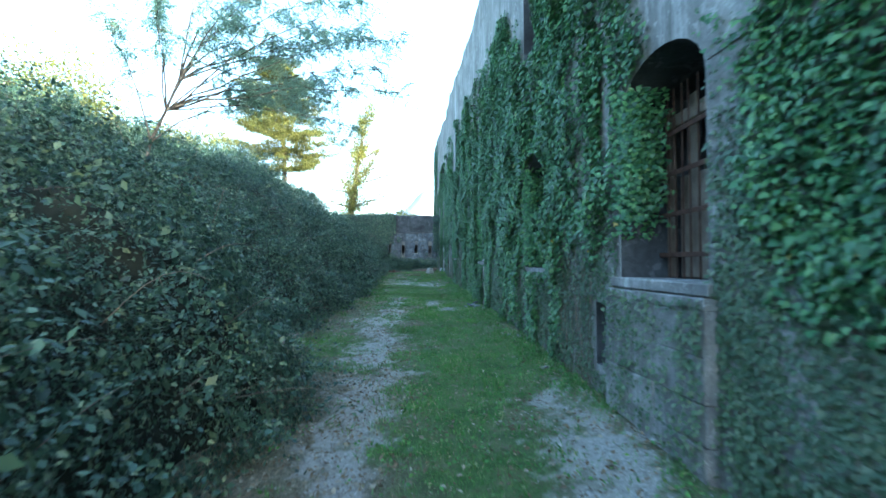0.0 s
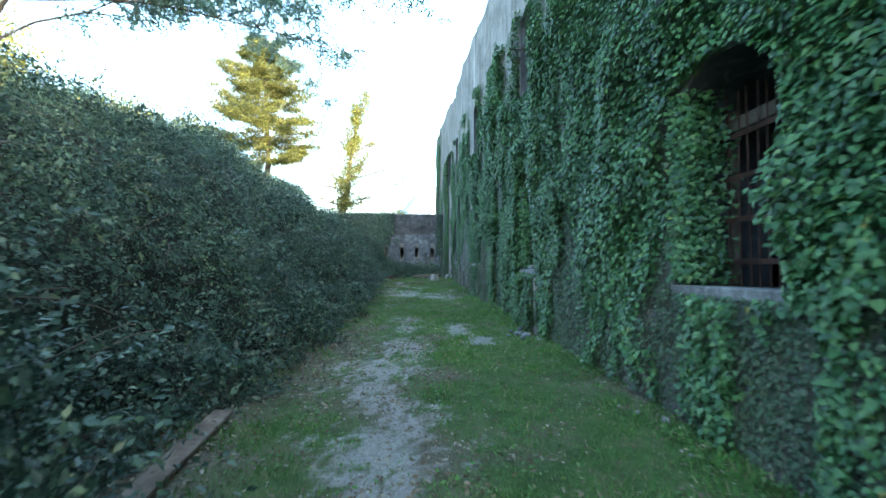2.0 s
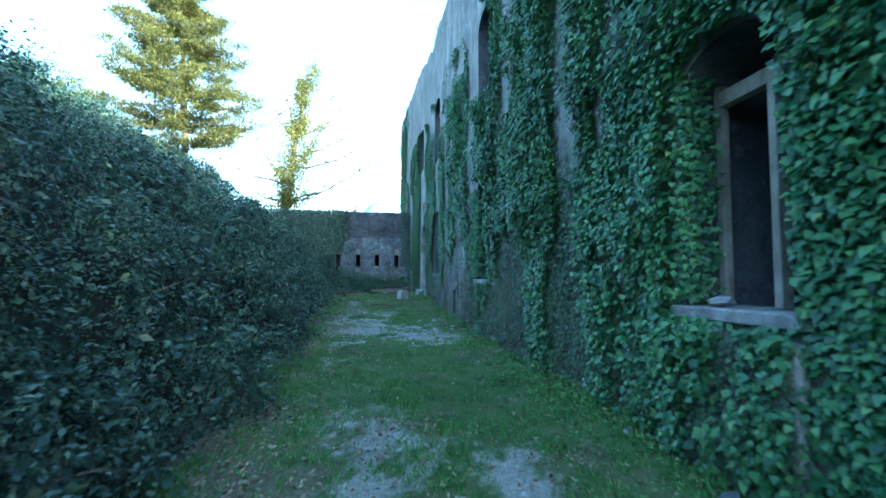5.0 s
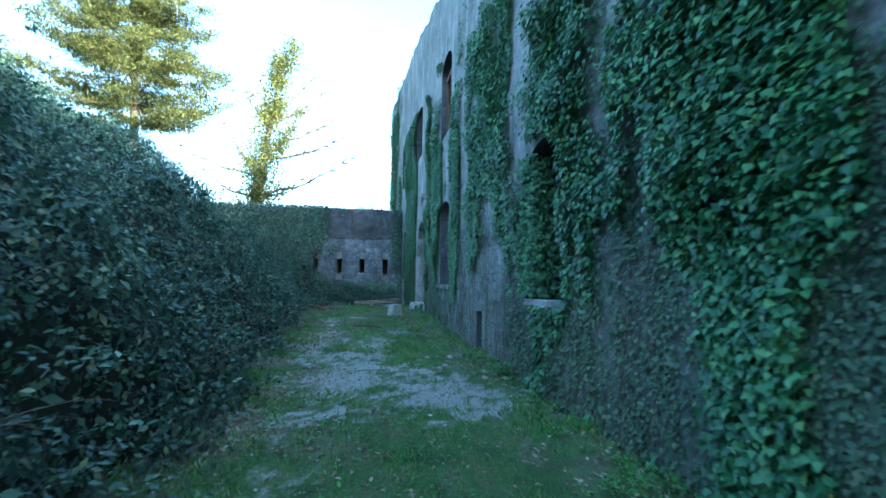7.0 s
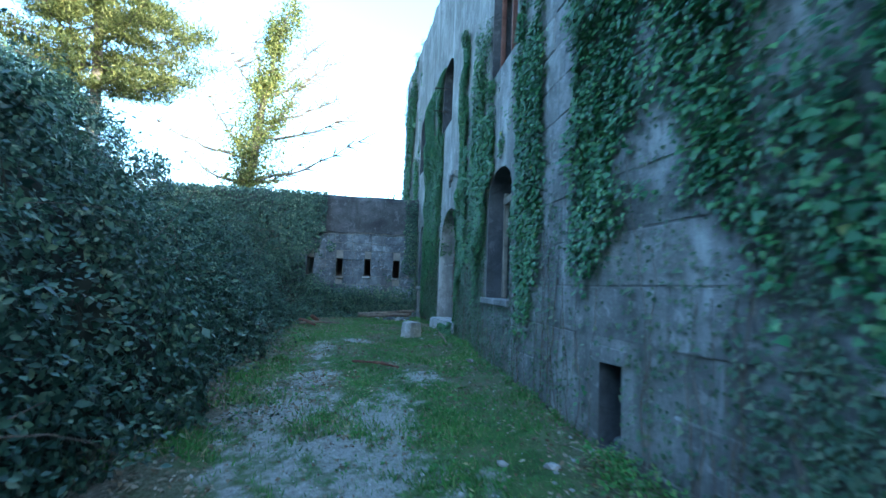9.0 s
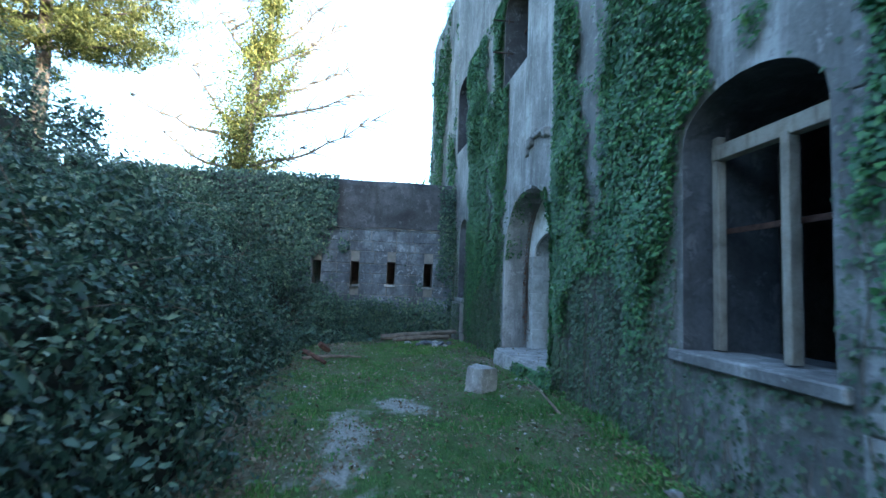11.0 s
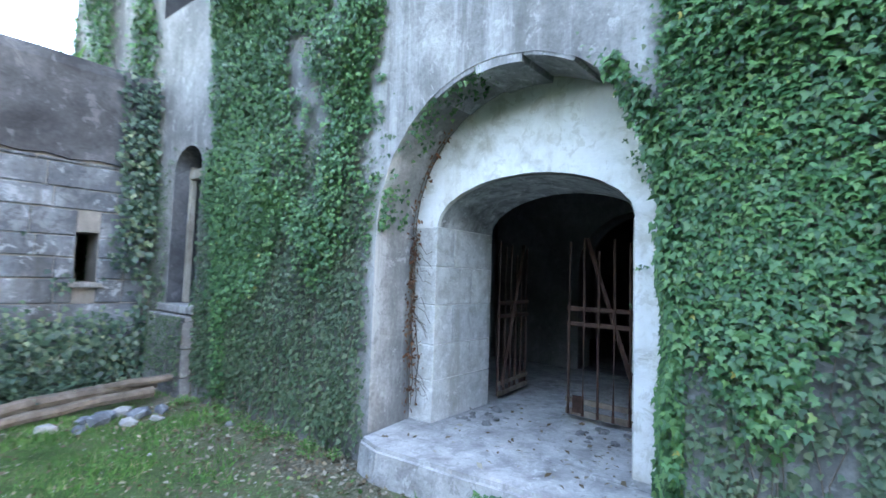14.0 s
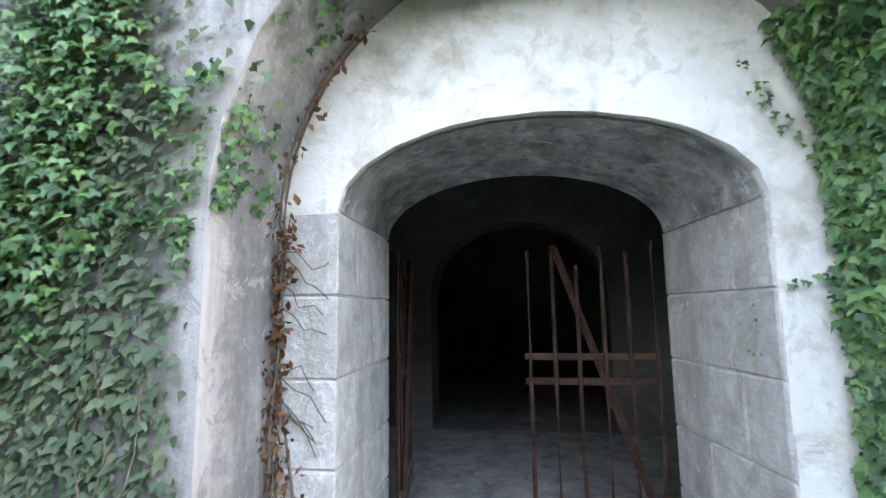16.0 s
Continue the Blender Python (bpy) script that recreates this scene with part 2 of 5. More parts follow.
def tube(bm, points, radii, sides=6):
    """A tapered round bar through points."""
    rings = []
    for i, (p, r) in enumerate(zip(points, radii)):
        p = Vector(p)
        d = Vector(points[min(i + 1, len(points) - 1)]) - Vector(points[max(i - 1, 0)])
        q = d.to_track_quat("Z", "Y")
        rings.append([bm.verts.new(p + q @ Vector((math.cos(a) * r, math.sin(a) * r, 0)))
                      for a in (2 * math.pi * k / sides for k in range(sides))])
    for a, b in zip(rings, rings[1:]):
        for k in range(sides):
            bm.faces.new((a[k], a[(k + 1) % sides], b[(k + 1) % sides], b[k]))
    bm.faces.new(rings[0][::-1])
    bm.faces.new(rings[-1])


def rock(bm, at, size, r, flat=0.7):
    """A broken stone with facets."""
    vs = bmesh.ops.create_icosphere(bm, subdivisions=1, radius=1.0)["verts"]
    for v in vs:
        k = r.uniform(0.72, 1.12)
        v.co = Vector((v.co.x * size[0] * k, v.co.y * size[1] * k, v.co.z * size[2] * k * flat))
    turn = Euler((r.uniform(-0.3, 0.3), r.uniform(-0.3, 0.3), r.uniform(0, 6.28))).to_matrix()
    low = min((turn @ v.co).z for v in vs)
    for v in vs:
        v.co = turn @ v.co
        v.co += Vector(at) - Vector((0, 0, low + 0.02))


# ---- the lie of the land ----
WALL_Y = [-8, 4.8, 8, 13.5, 19, 22, 25.5, 28.7, 31.15, 34.7, 36.5, 39]
WALL_X = [2.6, 1.82, 1.6, 1.24, 0.70, 0.46, 0.34, 0.32, 0.20, 0.0, -0.15, -0.5]
TOP_Y = [-8, 14, 16, 18, 21, 25, 27, 28.2, 32, 35, 37, 39]
TOP_Z = [9.4, 9.45, 9.3, 9.25, 9.4, 9.7, 9.85, 10.3, 11.1, 11.3, 11.3, 10.9]


def wall_x(y):
    return np.interp(y, WALL_Y, WALL_X)


def wall_top(y):
    return np.interp(y, TOP_Y, TOP_Z) + 0.06 * np.sin(np.asarray(y) * 2.3) + 0.05 * np.sin(np.asarray(y) * 5.1)


def ground_z(x, y):
    """Height of the track: it climbs to the yard at the end."""
    x, y = np.asarray(x, float), np.asarray(y, float)
    base = np.interp(y, [-60, 0, 27, 31, 2000], [-0.3, -0.16, 0.93, 0.95, 0.95])
    base = base + 3.6 * np.clip((y - 38.6) / 1.4, 0, 1)          # higher ground behind the casemate
    near = (np.abs(x) < 30) & (y > -10) & (y < 45)
    p = np.stack([np.broadcast_to(x, np.broadcast(x, y).shape).ravel(), np.broadcast_to(y, np.broadcast(x, y).shape).ravel()], 1)
    n = (0.035 * vnoise(p, 0.7) + 0.012 * vnoise(p, 3.1, 2)).reshape(np.broadcast(x, y).shape)
    rise = 0.08 * np.clip(1 - np.abs(x - wall_x(y) + 0.2) / 0.5, 0, 1)   # litter banked up against the wall
    return base + np.where(near, n + rise, 0)


def bank_edge(y):
    """Where the thicket meets the track."""
    y = np.asarray(y, float)
    e = np.interp(y, [-8, 0, 3, 6.0, 7.0, 8.2, 9.6, 11, 14, 18, 22, 24.5, 28, 30, 32, 33.6, 34.5, 34.9, 35.25, 35.5, 60], [-1.2, -1.35, -1.5, -1.6, -2.7, -3.15, -2.5, -2.6, -2.6, -2.7, -3.0, -3.2, -3.5, -3.8, -3.7, -3.0, -2.2, -0.5, -0.5, -9.7, -9.7])
    return e + 0.18 * np.sin(y * 1.7) + 0.12 * np.sin(y * 4.1 + 1)


def bank_height(x, y):
    """Height of the thicket's surface above the ground."""
    x, y = np.asarray(x, float), np.asarray(y, float)
    u = bank_edge(y) - x
    steep = 2.7 * (1 - np.exp(-np.maximum(u, 0) / 1.15)) + 0.34 * np.clip(u - 0.8, 0, 12) * np.clip(0.9 + 0.025 * (y - 4), 1.0, 1.4)
    steep = steep * (1 - 0.6 * np.exp(-((y - 7.8) / 1.0) ** 2) * np.exp(-np.maximum(u, 0) / 2.2))    # a dark hollow between two bushes
    low = np.clip((36.2 - y) / 6.0, 0.0, 1.0)       # it sinks towards the end wall
    steep = steep * np.where(x > -4.2, 0.28 + 0.72 * low, 0.5 + 0.5 * low)
    p = np.stack([x.ravel(), y.ravel()], 1)
    n = (0.8 * vnoise(p, 0.5, 3) + 0.5 * np.abs(vnoise(p, 1.0, 5)) * 1.6 - 0.4 + 0.22 * vnoise(p, 2.6, 8)).reshape(x.shape)
    return np.where(u > 0, steep + n * np.clip(u / 0.8, 0, 1), -0.1)


# ---- ground ----
GRAVEL_SPOTS = [(1.25, 3.9, 0.5, 2.0), (-0.85, 5.0, 0.42, 2.0), (-1.1, 7.8, 0.5, 1.8), (-1.45, 10.8, 0.45, 1.7), (-0.15, 13.6, 0.32, 0.8), (-1.2, 14.6, 0.4, 1.1), (0.1, 12.5, 0.36, 0.6),
                (-1.0, 11.4, 0.3, 0.8), (-1.65, 21.1, 0.75, 2.2), (-0.6, 20.3, 0.7, 1.3), (-2.2, 23.6, 0.42, 1.9), (-1.2, 23.0, 0.35, 0.9), (-0.85, 24.8, 0.3, 0.6),
                (-2.3, 27.4, 0.3, 0.9), (-1.8, 28.2, 0.35, 0.3), (-1.2, -3.0, 0.8, 3.0)]


def gravel_mask(x, y):
    """1 on the bare stony patches of the track, 0 on the turf."""
    x, y = np.asarray(x, float), np.asarray(y, float)
    p = np.stack([x.ravel(), y.ravel()], 1)
    wob = (0.55 * vnoise(p, 2.0, 11) + 0.6 * vnoise(p, 6.5, 12) + 0.4 * vnoise(p, 16.0, 13)).reshape(x.shape)
    wob = wob + 0.45 * vnoise(p, 31.0, 14).reshape(x.shape)
    m = np.zeros(x.shape)
    for cx, cy, rx, ry in GRAVEL_SPOTS:
        q = 1.25 - np.sqrt(((x - cx) / rx) ** 2 + ((y - cy) / ry) ** 2)
        m = np.maximum(m, np.clip((q * 1.1 + wob) * 0.6, 0, 1))
    return m


def dry_mask(x, y):
    """1 where dead leaves and dry stalks lie thick: along the thicket and in the worn ruts."""
    x, y = np.asarray(x, float), np.asarray(y, float)
    p = np.stack([x.ravel(), y.ravel()], 1)
    n = (0.5 * vnoise(p, 1.3, 15) + 0.4 * vnoise(p, 4.2, 16)).reshape(x.shape)
    rim = np.exp(-np.maximum(x - bank_edge(y), 0) / np.interp(y, [0, 12, 20], [1.5, 0.7, 0.5]))
    foot = np.exp(-np.maximum(wall_x(y) - x, 0) / 0.35)
    rut = 0.5 * np.exp(-((x + 0.9) / 0.5) ** 2) * np.clip((16 - y) / 4, 0, 1)
    yard = np.interp(y, [22, 25, 36], [0, 0.35, 0.45])
    return np.clip(np.interp(y, [0, 10, 16], [1.7, 1.5, 1.1]) * rim + 0.8 * foot + rut + yard + n - 0.25, 0, 1) * ((x > -6) & (x < 3) & (y > -10) & (y < 38))


def make_ground():
    gx = np.concatenate([[-1600, -500, -150, -60, -30, -16, -10, -7, -5.5], np.linspace(-4.6, 2.7, 110), [4, 10, 40, 150, 600, 1600]])
    gy = np.concatenate([[-1600, -300, -60, -20], np.linspace(-8, 36, 420), [38.5, 39.2, 40.1, 44, 50, 80, 200, 600, 2500]])
    X, Y = np.meshgrid(gx, gy)
    Z = ground_z(X, Y)
    nx, ny = len(gx), len(gy)
    i = np.arange(nx * ny).reshape(ny, nx)
    f = np.stack([i[:-1, :-1], i[:-1, 1:], i[1:, 1:], i[1:, :-1]], -1).reshape(-1, 4)
    me = np_mesh("ground", np.stack([X, Y, Z], -1).reshape(-1, 3), f)
    me.shade_smooth()
    at = me.attributes.new("stony", "FLOAT", "POINT")
    at.data.foreach_set("value", gravel_mask(X, Y).ravel().astype(np.float32))
    at = me.attributes.new("dry", "FLOAT", "POINT")
    at.data.foreach_set("value", dry_mask(X, Y).ravel().astype(np.float32))
    m, nt, bsdf = nodes_of("turf_and_gravel")
    v = coords(nt)
    turf = ramp(nt, noise_tex(nt, v, 2.5, 6, 0.7), [(0.3, (0.045, 0.075, 0.028)), (0.5, (0.075, 0.14, 0.042)), (0.62, (0.12, 0.14, 0.07)), (0.75, (0.2, 0.19, 0.14))])
    turf = mixc(nt, 0.5, turf, ramp(nt, noise_tex(nt, v, 45, 4, 0.75), [(0.35, (0.3, 0.3, 0.3)), (0.65, (1.15, 1.15, 1.1))]), "MULTIPLY")
    straw = ramp(nt, noise_tex(nt, v, 38, 6, 0.8), [(0.3, (0.05, 0.048, 0.034)), (0.5, (0.13, 0.12, 0.085)), (0.68, (0.30, 0.275, 0.22))])
    dry = nt.nodes.new("ShaderNodeAttribute")
    dry.attribute_name = "dry"
    turf = mixc(nt, dry.outputs["Fac"], turf, straw)
    grit = ramp(nt, noise_tex(nt, v, 30, 6, 0.8), [(0.3, (0.13, 0.13, 0.115)), (0.5, (0.31, 0.31, 0.295)), (0.7, (0.5, 0.5, 0.485))])
    fac = nt.nodes.new("ShaderNodeAttribute")
    fac.attribute_name = "stony"
    edge = add(nt, "ShaderNodeMath")
    edge.operation = "MULTIPLY_ADD"
    nt.links.new(noise_tex(nt, v, 14, 4, 0.7), edge.inputs[0])
    edge.inputs[1].default_value = 0.9
    nt.links.new(fac.outputs["Fac"], edge.inputs[2])
    k = ramp(nt, edge.outputs[0], [(0.55, (0, 0, 0)), (0.98, (0.9, 0.9, 0.9))])
    nt.links.new(mixc(nt, k, turf, grit), bsdf.inputs["Base Color"])
    bsdf.inputs["Roughness"].default_value = 0.95
    bsdf.inputs["Specular IOR Level"].default_value = 0.2
    bump(nt, bsdf, noise_tex(nt, v, 35, 6, 0.8), 0.8, 0.03)
    return tagged(obj("ground", me, m), "grassy track with bare pale gravel patches beside the fort", "ground", kind="structure")


make_ground()


# ---- walls with arched openings ----
def head_z(o, s):
    """Top of an opening at s: a level lintel or an arch."""
    a, b, z0, z1, rise = o
    k = (s - (a + b) / 2) / ((b - a) / 2)
    return z1 + rise * math.sqrt(max(0.0, 1 - k * k))


def holed_wall(name, s0, s1, bottom, top, openings, at, d0, d1, material, step=0.6, cap=True, reveal=None):
    """A wall from s0 to s1, of depth d0 to d1, with openings (a, b, sill, springing, rise); at(s, z, d) gives the place."""
    cuts = {s0, s1}
    n = max(1, int((s1 - s0) / step))
    cuts |= {s0 + (s1 - s0) * k / n for k in range(n + 1)}
    for a, b, z0, z1, rise in openings:
        if rise:
            cuts |= {(a + b) / 2 - math.cos(math.pi * k / 12) * (b - a) / 2 for k in range(13)}
        cuts |= {a, b}
    cuts = sorted(c for c in cuts if s0 - 1e-6 <= c <= s1 + 1e-6)
    cuts = [c for k, c in enumerate(cuts) if k == 0 or c - cuts[k - 1] > 1e-5]
    bm = bmesh.new()
    lining = bm.faces.layers.int.new("lining")
    V = lambda s, z, d: bm.verts.new(at(s, z, d))

    def quad(*p, inside=0):
        bm.faces.new([V(*q) for q in p])[lining] = inside
    for a, b in zip(cuts, cuts[1:]):
        mid = (a + b) / 2
        holes = sorted((o for o in openings if o[0] < mid < o[1]), key=lambda o: o[2])
        la, lb = bottom, bottom
        for o in holes + [None]:
            ha, hb = (o[2], o[2]) if o else (float(top(a)), float(top(b)))
            for d, flip in ((d0, 1), (d1, 0)):
                p = [(a, la, d), (b, lb, d), (b, hb, d), (a, ha, d)]
                quad(*(p if flip else p[::-1]))
            if o:
                ta, tb = head_z(o, a), head_z(o, b)
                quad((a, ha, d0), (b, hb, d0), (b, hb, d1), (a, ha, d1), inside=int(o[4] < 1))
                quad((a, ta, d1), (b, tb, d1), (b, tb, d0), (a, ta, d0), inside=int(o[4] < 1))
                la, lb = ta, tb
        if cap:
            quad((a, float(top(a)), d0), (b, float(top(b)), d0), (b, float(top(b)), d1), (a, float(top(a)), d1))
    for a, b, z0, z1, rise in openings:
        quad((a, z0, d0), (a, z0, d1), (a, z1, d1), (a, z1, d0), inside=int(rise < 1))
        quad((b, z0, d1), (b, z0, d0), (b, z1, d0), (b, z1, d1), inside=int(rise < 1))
    for s in (s0, s1):
        quad((s, bottom, d0), (s, bottom, d1), (s, float(top(s)), d1), (s, float(top(s)), d0))
    bmesh.ops.remove_doubles(bm, verts=bm.verts, dist=1e-4)
    bmesh.ops.recalc_face_normals(bm, faces=bm.faces)
    ob = part(name, bm, material)
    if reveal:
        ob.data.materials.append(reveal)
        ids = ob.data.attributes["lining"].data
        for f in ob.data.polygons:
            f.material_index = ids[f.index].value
    return ob


LOWER = {"w1": (3.36, 4.77, 1.40, 2.95, 0.45), "w2": (7.25, 8.5, 1.47, 2.95, 0.42), "w3": (13.03, 14.02, 1.60, 3.25, 0.32),
         "w4": (19.05, 20.1, 1.76, 3.30, 0.38), "w5": (24.75, 26.0, 1.90, 3.50, 0.38), "w6": (34.2, 34.95, 2.05, 3.80, 0.3)}
UPPER = {"u0": (7.7, 8.7, 5.2, 6.8, 0.3), "u1": (13.2, 14.2, 5.25, 6.75, 0.32), "u2": (18.8, 19.8, 5.35, 6.75, 0.3),
         "u3": (24.7, 26.05, 5.5, 7.1, 0.36), "u4": (30.1, 31.4, 6.3, 7.75, 0.36), "u5": (34.5, 35.6, 6.1, 7.75, 0.32)}
NICHE = (28.82, 31.08, 1.18, 2.87, 1.17)
HOLES = [(21.92, 22.26, 0.72, 1.52, 0.0), (5.1, 5.42, 0.42, 1.12, 0.0)]


def east(s, z, d):
    return (float(wall_x(s)) + d, s, z)


WALL_T = 0.85
# reveals in near-black stone: stain plus the openings' shade, put into the colour
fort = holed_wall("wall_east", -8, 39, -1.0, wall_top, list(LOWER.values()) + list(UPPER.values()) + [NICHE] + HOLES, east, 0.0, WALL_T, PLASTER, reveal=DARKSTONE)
tagged(fort, "tall grey weathered plaster fort wall with arched openings", "wall", kind="structure")


def inner_rooms():
    """Dark rooms behind the openings: back wall, cross walls, floors and roof, mostly unseen and added to block light.
    """
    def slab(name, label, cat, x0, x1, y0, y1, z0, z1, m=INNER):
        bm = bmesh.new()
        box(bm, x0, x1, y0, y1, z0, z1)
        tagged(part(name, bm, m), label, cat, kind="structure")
    slab("wall_back", "shade-darkened back wall inside the fort", "wall", 8.0, 8.4, -8, 39, -1, 9.2)
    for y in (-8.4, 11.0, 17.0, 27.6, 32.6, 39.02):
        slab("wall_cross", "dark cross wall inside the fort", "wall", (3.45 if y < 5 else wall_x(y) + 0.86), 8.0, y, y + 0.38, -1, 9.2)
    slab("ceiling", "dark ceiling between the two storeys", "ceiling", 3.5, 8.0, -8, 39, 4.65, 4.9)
    bm = bmesh.new()
    for a, b in zip(WALL_Y, WALL_Y[1:]):
        x0 = max(wall_x(a), wall_x(b)) + WALL_T
        for z0, z1 in ((0.9, 1.27), (4.66, 4.89), (9.0, 9.2)):
            box(bm, x0 - 0.02, 8.0 if z0 != 4.66 else 3.5, a, b, z0, z1)
    tagged(part("floor", bm, FLOORMAT), "dusty concrete floors inside the dark fort", "floor", kind="structure")


inner_rooms()
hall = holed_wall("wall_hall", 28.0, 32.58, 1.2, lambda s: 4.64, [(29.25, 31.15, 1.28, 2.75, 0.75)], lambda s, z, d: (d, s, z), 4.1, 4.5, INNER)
tagged(hall, "shade-darkened limewashed inner wall with a vaulted passage", "wall", kind="structure")


def far(s, z, d):
    return (s, 35.6 + d, z)


SLITS = [(-3.89, -3.68, 2.32, 2.93, 0), (-2.89, -2.67, 2.31, 2.94, 0), (-1.91, -1.69, 2.34, 2.95, 0), (-0.90, -0.66, 2.30, 2.94, 0)]


def make_end_wall():
    top = lambda s: 5.14 + 0.008 * math.sin(s * 3.1)
    w = holed_wall("wall_north", -9.0, 0.0, -0.5, top, SLITS, far, 0.0, 0.55, MORTAR, 0.5)
    tagged(w, "low casemate wall of grey ashlar with firing slits and blackened render", "wall", kind="structure")
    bm = bmesh.new()
    box(bm, -9.0, 0.0, 38.0, 38.4, -0.5, 5.0)
    box(bm, -9.4, -9.0, 35.6, 38.4, -0.5, 5.0)
    box(bm, -9.0, 0.6, 36.1, 38.0, 4.6, 4.9)
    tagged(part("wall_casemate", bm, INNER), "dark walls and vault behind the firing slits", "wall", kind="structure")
    # blackened render band along the top
    bm = bmesh.new()
    n = 36
    rows = []
    for k in range(n + 1):
        s = -9.0 + 8.98 * k / n
        lo = 3.86 + random.uniform(-0.035, 0.035)
        rows.append([bm.verts.new((s, 35.6 + d, z)) for d, z in ((-0.05, lo), (-0.055, 4.3), (-0.06, top(s) - 0.12), (-0.02, top(s) + 0.03), (0.3, top(s) + 0.035), (0.0, lo))])
    for a, b in zip(rows, rows[1:]):
        for i, j in ((0, 1), (1, 2), (2, 3), (3, 4), (5, 0)):
            bm.faces.new((a[i], b[i], b[j], a[j]))
    part("render_band", bm, DARKSTONE, w, "blackened cement render band")
    return w


end_wall = make_end_wall()


# ---- thicket on the bank ----
def make_bank():
    us = np.concatenate([np.linspace(-0.05, 3.0, 40), np.linspace(3.3, 14, 30), [18, 26, 45]])
    ys = np.concatenate([np.linspace(-10, 35.25, 200), [35.5, 37, 39, 42, 46, 52, 60]])
    U, Y = np.meshgrid(us, ys)
    X = bank_edge(Y) - U
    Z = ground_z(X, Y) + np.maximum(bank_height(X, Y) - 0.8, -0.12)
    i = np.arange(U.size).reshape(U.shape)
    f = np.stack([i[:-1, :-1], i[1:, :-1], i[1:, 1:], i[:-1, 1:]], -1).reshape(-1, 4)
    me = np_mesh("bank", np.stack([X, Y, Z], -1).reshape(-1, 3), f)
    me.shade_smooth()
    tagged(obj("bank", me, SHADED_SOIL), "steep earth bank coloured near black as shade under dense bramble thicket", "bank", kind="structure")


make_bank()
LEAF4 = ([(0, 0, 0), (-0.28, 0.45, 0.06), (0, 1, -0.05), (0.28, 0.45, 0.06)], [(0, 1, 2), (0, 2, 3)])
IVYLEAF = ([(0, 0, 0.02), (-0.52, 0.12, 0.0), (-0.34, 0.55, 0.05), (0, 1.05, -0.08), (0.34, 0.55, 0.05), (0.52, 0.12, 0.0)],
           [(0, 1, 2), (0, 2, 3), (0, 3, 4), (0, 4, 5)])
LOBED = ([(0, 0.02, 0.03), (-0.3, -0.14, 0.0), (-0.56, 0.26, -0.03), (-0.24, 0.40, 0.04), (0, 1.02, -0.12), (0.24, 0.40, 0.04), (0.56, 0.26, -0.03), (0.3, -0.14, 0.0)],
         [(0, 1, 2), (0, 2, 3), (0, 3, 4), (0, 4, 5), (0, 5, 6), (0, 6, 7)])
IVYLITE = ([(0, 0.02, 0.03), (-0.45, 0.2, 0.0), (0, 1.05, -0.08), (0.45, 0.2, 0.0)], [(0, 1, 2), (0, 2, 3)])


def bank_points(n, ymin, ymax, umax):
    y = rng.uniform(ymin, ymax, n)
    u = umax * rng.random(n) ** 1.35
    x = bank_edge(y) - u
    e = 0.08
    h = lambda a, b: ground_z(a, b) + bank_height(a, b)
    z = h(x, y)
    normal = unit(np.stack([-(h(x + e, y) - h(x - e, y)) / (2 * e), -(h(x, y + e) - h(x, y - e)) / (2 * e), np.ones(n)], 1))
    return np.stack([x, y, z], 1), normal


def make_thicket():
    for name, n, y0, y1, um, lo, hi in (("bramble_thicket", 270000, -3, 17, 7.0, 0.026, 0.06), ("bramble_thicket", 200000, 17, 35.3, 9.0, 0.045, 0.085),
                                        ("bramble_thicket", 50000, 0, 35.3, 15.0, 0.08, 0.15)):
        p, nm = bank_points(n, y0, y1, um)
        lump = vnoise(p, 1.3, 90) * 0.16 + vnoise(p, 2.4, 91) * 0.17 + vnoise(p, 5.5, 92) * 0.09
        p = p + nm * (rng.random(n) ** 1.6 * -0.42 + rng.uniform(0, 0.09, n) + lump)[:, None]
        p[:, 2] = np.maximum(p[:, 2], ground_z(p[:, 0], p[:, 1]) + 0.02)
        nr = unit(nm + rng.normal(0, 0.55, (n, 3)))
        tip = unit(rng.normal(0, 1, (n, 3)) + np.array([0.5, -0.1, -0.4]))
        me = scatter(name, *LEAF4, p, frames_from(nr, tip), rng.uniform(lo, hi, n)[:, None])
        tagged(obj(name, me, BRAMBLE), "dense dark green bramble thicket covering the bank", "thicket", kind="stuff")
    # shoots that stand out of the thicket
    n, k = 8000, 11
    p, nm = bank_points(n, -2, 35.2, 9.0)
    out = unit(nm + rng.normal(0, 0.5, (n, 3)) + np.array([0.25, 0, 0.1]))
    ln = rng.uniform(0.25, 0.75, n)
    t = np.linspace(0.15, 1, k)
    q = p[:, None] + out[:, None] * (ln[:, None] * t)[..., None] - np.array([0, 0, 1]) * ((ln[:, None] * t) ** 2 * 0.45)[..., None]
    q = q.reshape(-1, 3) + rng.normal(0, 0.012, (n * k, 3))
    q[:, 2] = np.maximum(q[:, 2], ground_z(q[:, 0], q[:, 1]) + 0.02)
    tip = unit(np.repeat(out, k, 0) + rng.normal(0, 0.8, (n * k, 3)))
    me = scatter("bramble_shoots", *LEAF4, q, frames_from(unit(rng.normal(0, 0.6, (n * k, 3)) + np.array([0.2, 0, 1])), tip), rng.uniform(0.035, 0.075, n * k)[:, None])
    tagged(obj("bramble_shoots", me, BRAMBLE), "arching leafy bramble shoots standing out of the thicket", "thicket", kind="stuff")


make_thicket()


